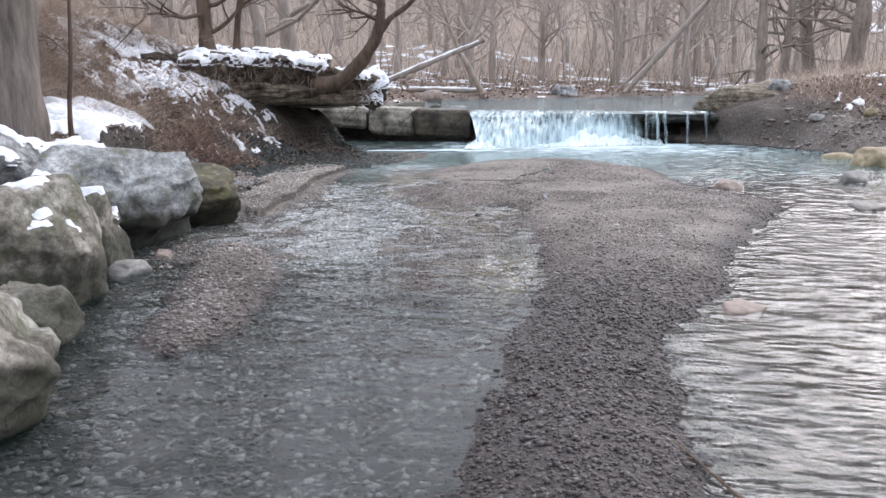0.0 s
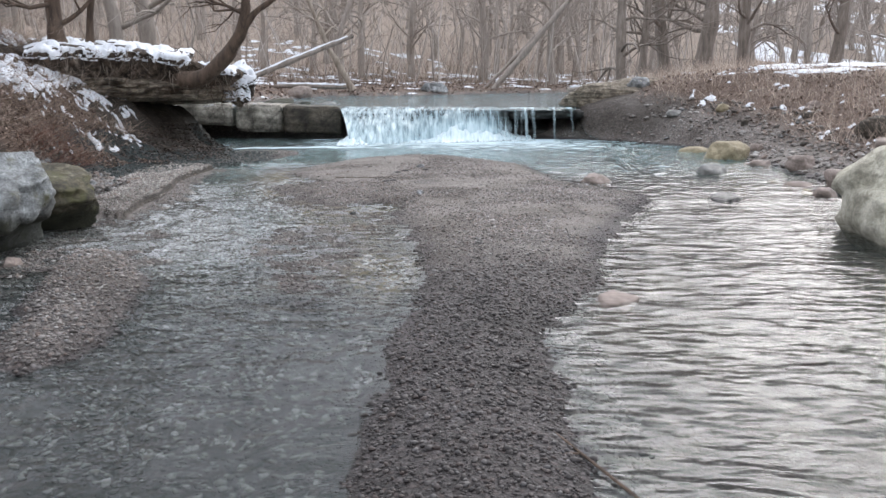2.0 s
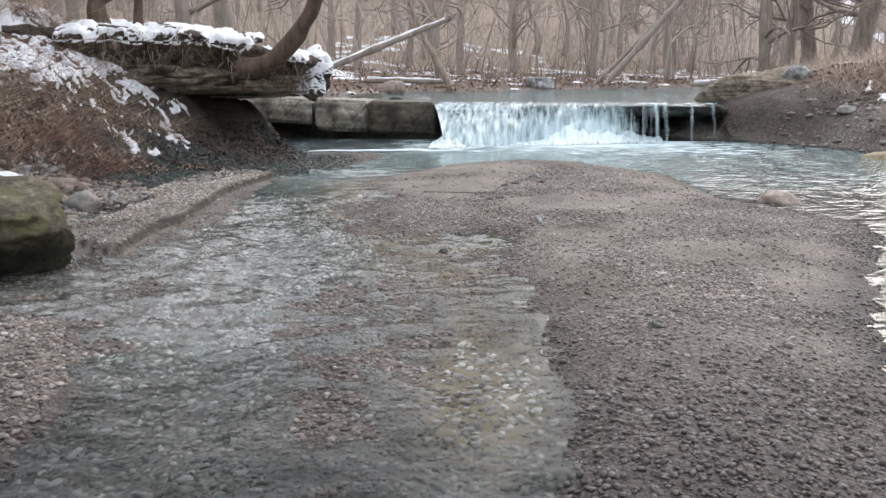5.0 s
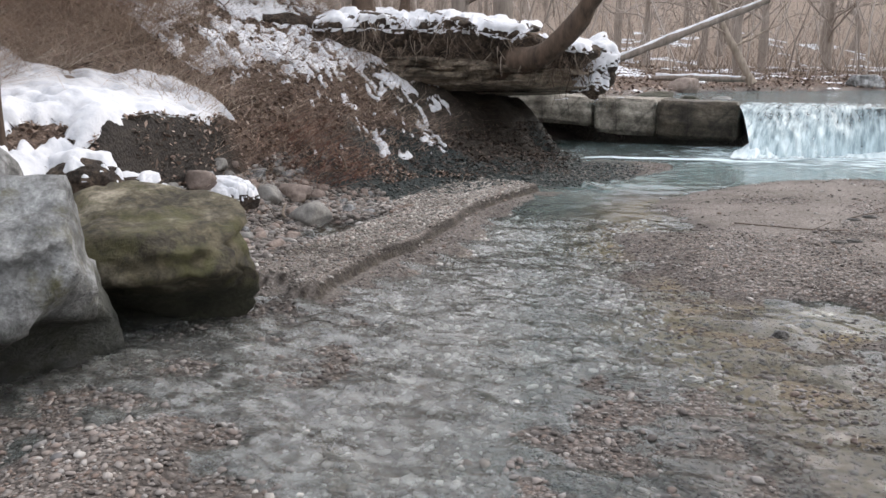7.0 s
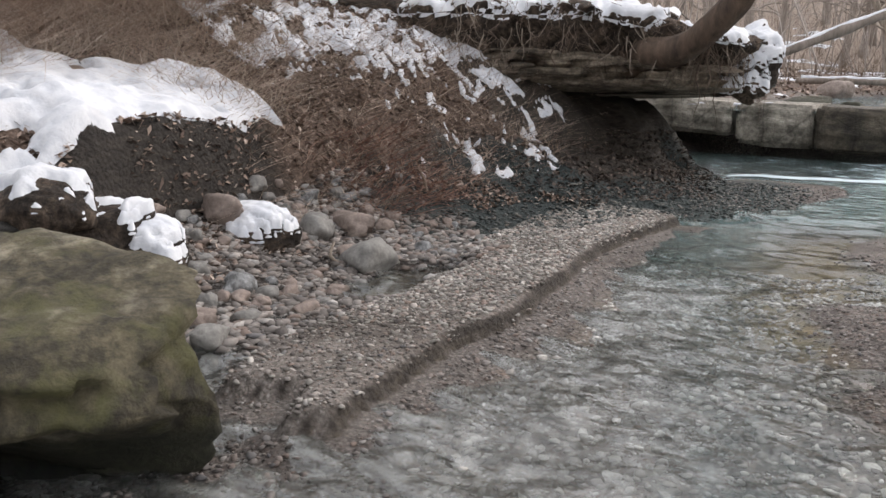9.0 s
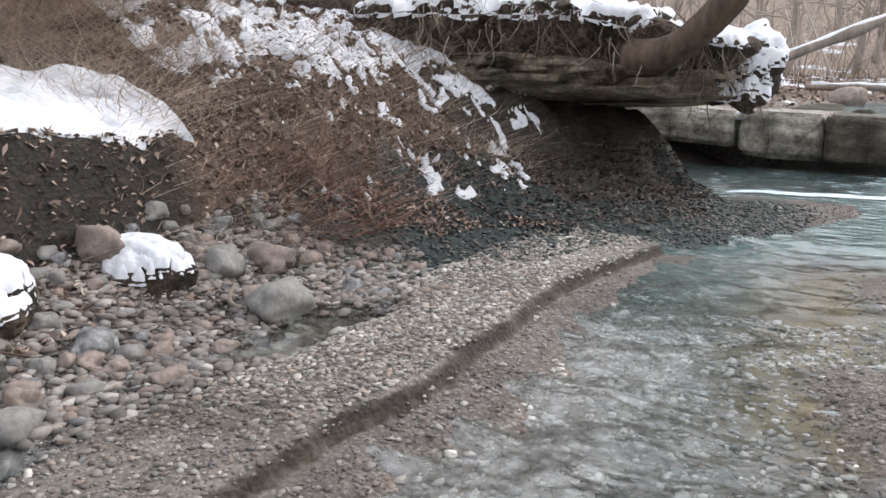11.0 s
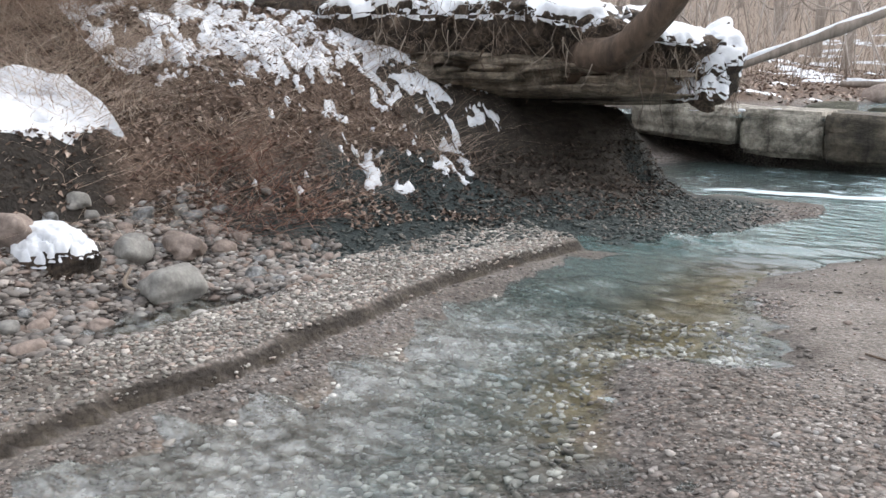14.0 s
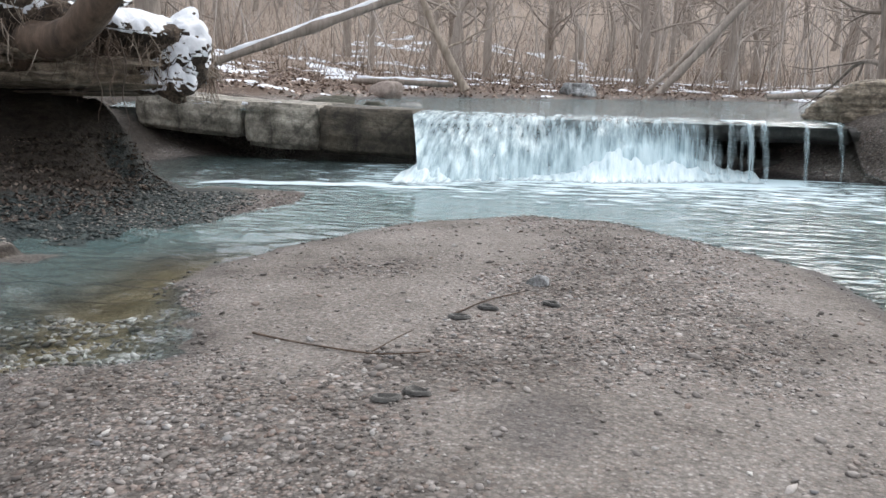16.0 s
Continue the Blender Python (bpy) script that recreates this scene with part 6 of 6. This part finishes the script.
def pebbles(n, area, seed, keep, size, flatness=.55, sink=.25, shape_=None):
    r = np.random.default_rng(seed)
    x, y = r.uniform(area[0], area[1], n), r.uniform(area[2], area[3], n)
    h, d, e, far = land(x, y)
    ok = keep(x, y, h, d, e, far)
    x, y, h = x[ok], y[ok], h[ok]
    n = len(x)
    u, f = shape_ or ICO[1]
    s = np.exp(r.uniform(np.log(size[0]), np.log(size[1]), n)) / 2
    sc = np.stack([s * r.uniform(.8, 1.4, n), s * r.uniform(.7, 1.1, n), s * flatness * r.uniform(.6, 1.2, n)], 1)
    v = u[None] * sc[:, None] * (1 + .22 * r.normal(size=(n, len(u), 1)))
    a, b = r.uniform(0, 6.28, n), r.normal(0, .25, n)
    ca, sa, cb, sb = np.cos(a)[:, None], np.sin(a)[:, None], np.cos(b)[:, None], np.sin(b)[:, None]
    X, Y, Z = v[..., 0], v[..., 1], v[..., 2]
    X, Z = X * cb + Z * sb, -X * sb + Z * cb
    X, Y = X * ca - Y * sa, X * sa + Y * ca
    v = np.stack([X + x[:, None], Y + y[:, None], Z + (h + sc[:, 2] * (1 - 2 * sink))[:, None]], -1)
    F = (f[None] + (np.arange(n) * len(u))[:, None, None]).reshape(-1, 3)
    return v.reshape(-1, 3), F


v, f = pebbles(42000, (-3.8, 4.6, -1.0, 9.0), 1, lambda x, y, h, d, e, far: (h > -.05) & (d < .2) & (cut_at(x, y) < .4) & (rng.random(len(x)) > .9 * sand_at(x, y) - .1), (.012, .034))
g1 = solid("gravel", v, f, PEBBLES, label="brown and grey gravel of the stream bed", category="gravel", kind="stuff", flat=True)
v, f = pebbles(20000, (-3.8, 4.6, 9.0, 15.5), 2, lambda x, y, h, d, e, far: (h > -.03) & (d < .2) & (cut_at(x, y) < .4) & ((x > -2.9) | (y < 11.9) | (x < -3.9)) & (rng.random(len(x)) > .92 * sand_at(x, y)), (.012, .034))
g2 = solid("gravel", v, f, PEBBLES, label="brown and grey gravel of the stream bed", category="gravel", kind="stuff", flat=True)
v, f = pebbles(15000, (-5.2, -3.1, 6.3, 11.5), 3, lambda x, y, h, d, e, far: (h > -.02) & (d > -.7) & (d < .95) & (y + .6 * vnoise(x * 2, y * 2) < 10.1), (.018, .085), .5)
g3 = solid("cobbles", v, f, PEBBLES, label="grey and reddish cobbles at the foot of the bank", category="cobbles", kind="stuff", flat=True)
v, f = pebbles(3000, (5.5, 10, 6, 19), 4, lambda x, y, h, d, e, far: (e > -.3) & (e < 1.8), (.04, .16), .5)
g4 = solid("cobbles", v, f, PEBBLES, label="brownish cobbles on the far shore", category="cobbles", kind="stuff", flat=True)
v, f = pebbles(40000, (-3.4, 2.5, -.8, 11.0), 5, lambda x, y, h, d, e, far: (h < -.02) & (h > -.2) & (d < .1), (.014, .055), .45)
g5 = solid("bed_pebbles", v, f, BEDPEBBLES, label="pale and dark pebbles lying under the shallow water", category="pebbles", kind="stuff", flat=True)
v, f = pebbles(110000, (-3.6, 4.3, -.6, 12.5), 6, lambda x, y, h, d, e, far: (h > -.015) & (d < .1) & (cut_at(x, y) < .4) & (y < 12.5 - 4 * rng.random(len(x))) & (rng.random(len(x)) > .9 * sand_at(x, y)), (.008, .020), .6, .2, OCTA)
g6 = solid("gravel", v, f, PEBBLES, label="fine gravel between the pebbles of the banks", category="gravel", kind="stuff", flat=True)
v, f = pebbles(900, (-3.4, 4.0, .5, 14.0), 8, lambda x, y, h, d, e, far: (h > -.03) & (d < .1), (.028, .05), .5, .3)
vs_, fs_ = join([(v, f), pebbles(12000, (-2.6, 2.9, -.8, 6.9), 12, lambda x, y, h, d, e, far: (h > -.028) & (d < .1) & ((y < 4.6) | (x < .65)) & (rng.random(len(x)) > .5 * (x > 1.0)) & (rng.random(len(x)) > .6 * ((x < .7) & (x > -.6) & (h < .01))), (.018, .046), .55, .2)])
v, f = vs_, fs_
g7 = solid("gravel", v, f, PEBBLES, label="scattered larger stones on the gravel banks", category="gravel", kind="stuff", flat=True)
v, f = pebbles(14000, (-3.75, -2.1, 6.8, 12.3), 13, lambda x, y, h, d, e, far: (h > .03) & (h < .2) & (d < .3) & (cut_at(x, y) < .4) & (rng.random(len(x)) > .85 * (1 - smooth(7.5, 8.6, y - .5 * x - 1.3))), (.014, .042), .45, .3)
g8 = solid("gravel", v, f, LEDGEPEBBLES, label="pale flat pebbles covering the gravel ledge", category="gravel", kind="stuff", flat=True)
v, f = pebbles(9000, (-4.6, -1.9, 10.0, 15.2), 11, lambda x, y, h, d, e, far: (h > -.01) & (d > -.65) & (d < .7) & ((y > 10.6) | (x < -3.5)) & (cut_at(x, y) < .3), (.015, .06), .4, .2)
solid("slate_chips", v, f, SLATE, label="dark teal slate chips below the bank", category="gravel", kind="stuff", flat=True)
co = np.empty(len(g5.data.vertices) * 3)
g5.data.vertices.foreach_get("co", co)
put_attr(g5, "wet", .90 - .90 * smooth(3.6, 5.2, co[1::3]))
for g in (g1, g2, g3, g4, g6, g7, g8):
    co = np.empty(len(g.data.vertices) * 3)
    g.data.vertices.foreach_get("co", co)
    co = co.reshape(-1, 3)
    nz = fbm(co[:, 0], co[:, 1], .8, 4, 71)
    w_ = np.maximum(np.maximum(1 - smooth(.0, .05, co[:, 2] + .02 * nz), .55 * (co[:, 2] < .07) * ((co[:, 0] < -.6) | ((co[:, 0] < .7) & (co[:, 1] < 7))) * (co[:, 0] > -2.6) * (1 - smooth(3.4, 4.8, co[:, 1]))), (.95 - .5 * (co[:, 0] < -.5)) * (1 - smooth(3.4 - 1.2 * (co[:, 0] < -.5), 6.5 - 1.8 * (co[:, 0] < -.5), co[:, 1] + .8 * nz)) * (g in (g1, g6, g7)))
    put_attr(g, "wet", w_ * (1 - .65 * (1 - smooth(.4, 1.2, co[:, 0])) * smooth(3.2, 4.8, co[:, 1])))

# ---- sticks and small finds on the gravel ----
def stick(points, r0, r1, words, mat=BARK, name="stick"):
    pts = spline(points, 16)
    v, f = tube(pts, [r0, r1], 6, .3, 3)
    return solid(name, v, f, mat, label=words, category="stick")


def on(x, y, lift=.01):
    return (x, y, ground_z(x, y) + lift)


stick([on(-.35, 10.55), on(-.1, 10.42), on(.15, 10.33), on(.35, 10.3), on(.55, 10.36, .015)], .005, .003, "thin dark stick lying across the gravel")
stick([on(.3, 10.32), on(.38, 10.5, .03), on(.42, 10.62, .03)], .003, .002, "small dark twig on the gravel")
stick([on(.55, 11.0), on(.68, 11.3), on(.86, 11.55)], .005, .003, "short dark stick on the gravel")
stick([(2.35, .62, .0), (2.2, .95, .015), (2.05, 1.3, .012), (1.98, 1.45, .01)], .009, .004, "dark twig lying in the shallow water")
stick([(2.12, 1.12, .012), (1.98, 1.08, .03), (1.9, 1.12, .05)], .005, .003, "fork of a dark twig in the shallow water")
stick([(-3.48, 11.57, .04), (-3.47, 11.57, .12), (-3.44, 11.58, .2)], .006, .004, "short twig standing up from the gravel", DEADWOOD)
stick([(-4.45, 10.5, .15), (-4.5, 10.6, .28), (-4.46, 10.66, .38), (-4.56, 10.68, .52)], .022, .012, "pale bare root hanging from the bank", DEADWOOD, "root")
stick([(-4.42, 10.56, .12), (-4.4, 10.6, .25), (-4.46, 10.66, .4)], .016, .01, "pale bare root hanging from the bank", DEADWOOD, "root")
stick([(-3.95, 9.0, .04), (-3.98, 8.92, .12), (-4.0, 8.98, .2)], .016, .010, "bleached stump of driftwood beside a grey stone", DEADWOOD, "driftwood")


def footprint(x, y, turn):
    """A shoe-shaped hollow rim pressed into the gravel, dark all over to paint the hollow's shade."""
    a = np.linspace(0, 2 * np.pi, 20, endpoint=False)
    rings = []
    for k, (s_, z) in enumerate(((.0, .004), (.75, .004), (1.0, .014), (1.25, .012), (1.5, .001))):
        px_r, py_r = .024 * s_ * np.cos(a) * (1 + .3 * np.sin(a) + .15 * np.sin(3 * a + 9 * x)), .046 * s_ * np.sin(a) * (1 + .1 * np.cos(2 * a))
        c, s2 = math.cos(turn), math.sin(turn)
        rings.append(np.stack([x + px_r * c - py_r * s2, y + px_r * s2 + py_r * c, np.full(20, ground_z(x, y) + z + .006)], 1))
    v = np.concatenate(rings)
    f = np.array([[i * 20 + j, i * 20 + (j + 1) % 20, (i + 1) * 20 + (j + 1) % 20, (i + 1) * 20 + j] for i in range(4) for j in range(20)])
    solid("footprint", v, f, DARKROCK, label="footprint in the gravel, its hollow's shade painted dark", category="footprint")


for x, y, turn in ((.50, 9.80, 1.9), (.60, 9.88, 1.2), (1.78, 5.4, .2), (.58, 10.95, 1.6), (.70, 11.15, 1.2), (1.02, 11.3, .9)):
    footprint(x, y, turn)


# driftwood sticks under the snowy shelf
r = np.random.default_rng(64)
for k in range(14):
    x, y, a, L = r.uniform(-4.55, -3.8), r.uniform(6.7, 7.4), r.normal(.1, .5), r.uniform(.25, .6)
    c, s_ = math.cos(a) * L, math.sin(a) * L
    stick([on(x, y, .05), on(x + c * .5, y + s_ * .5, .07), on(x + c, y + s_, .06)], r.uniform(.008, .018), .004, "weathered stick among flat stones under the shelf", (BARK, DEADWOOD)[k % 2])
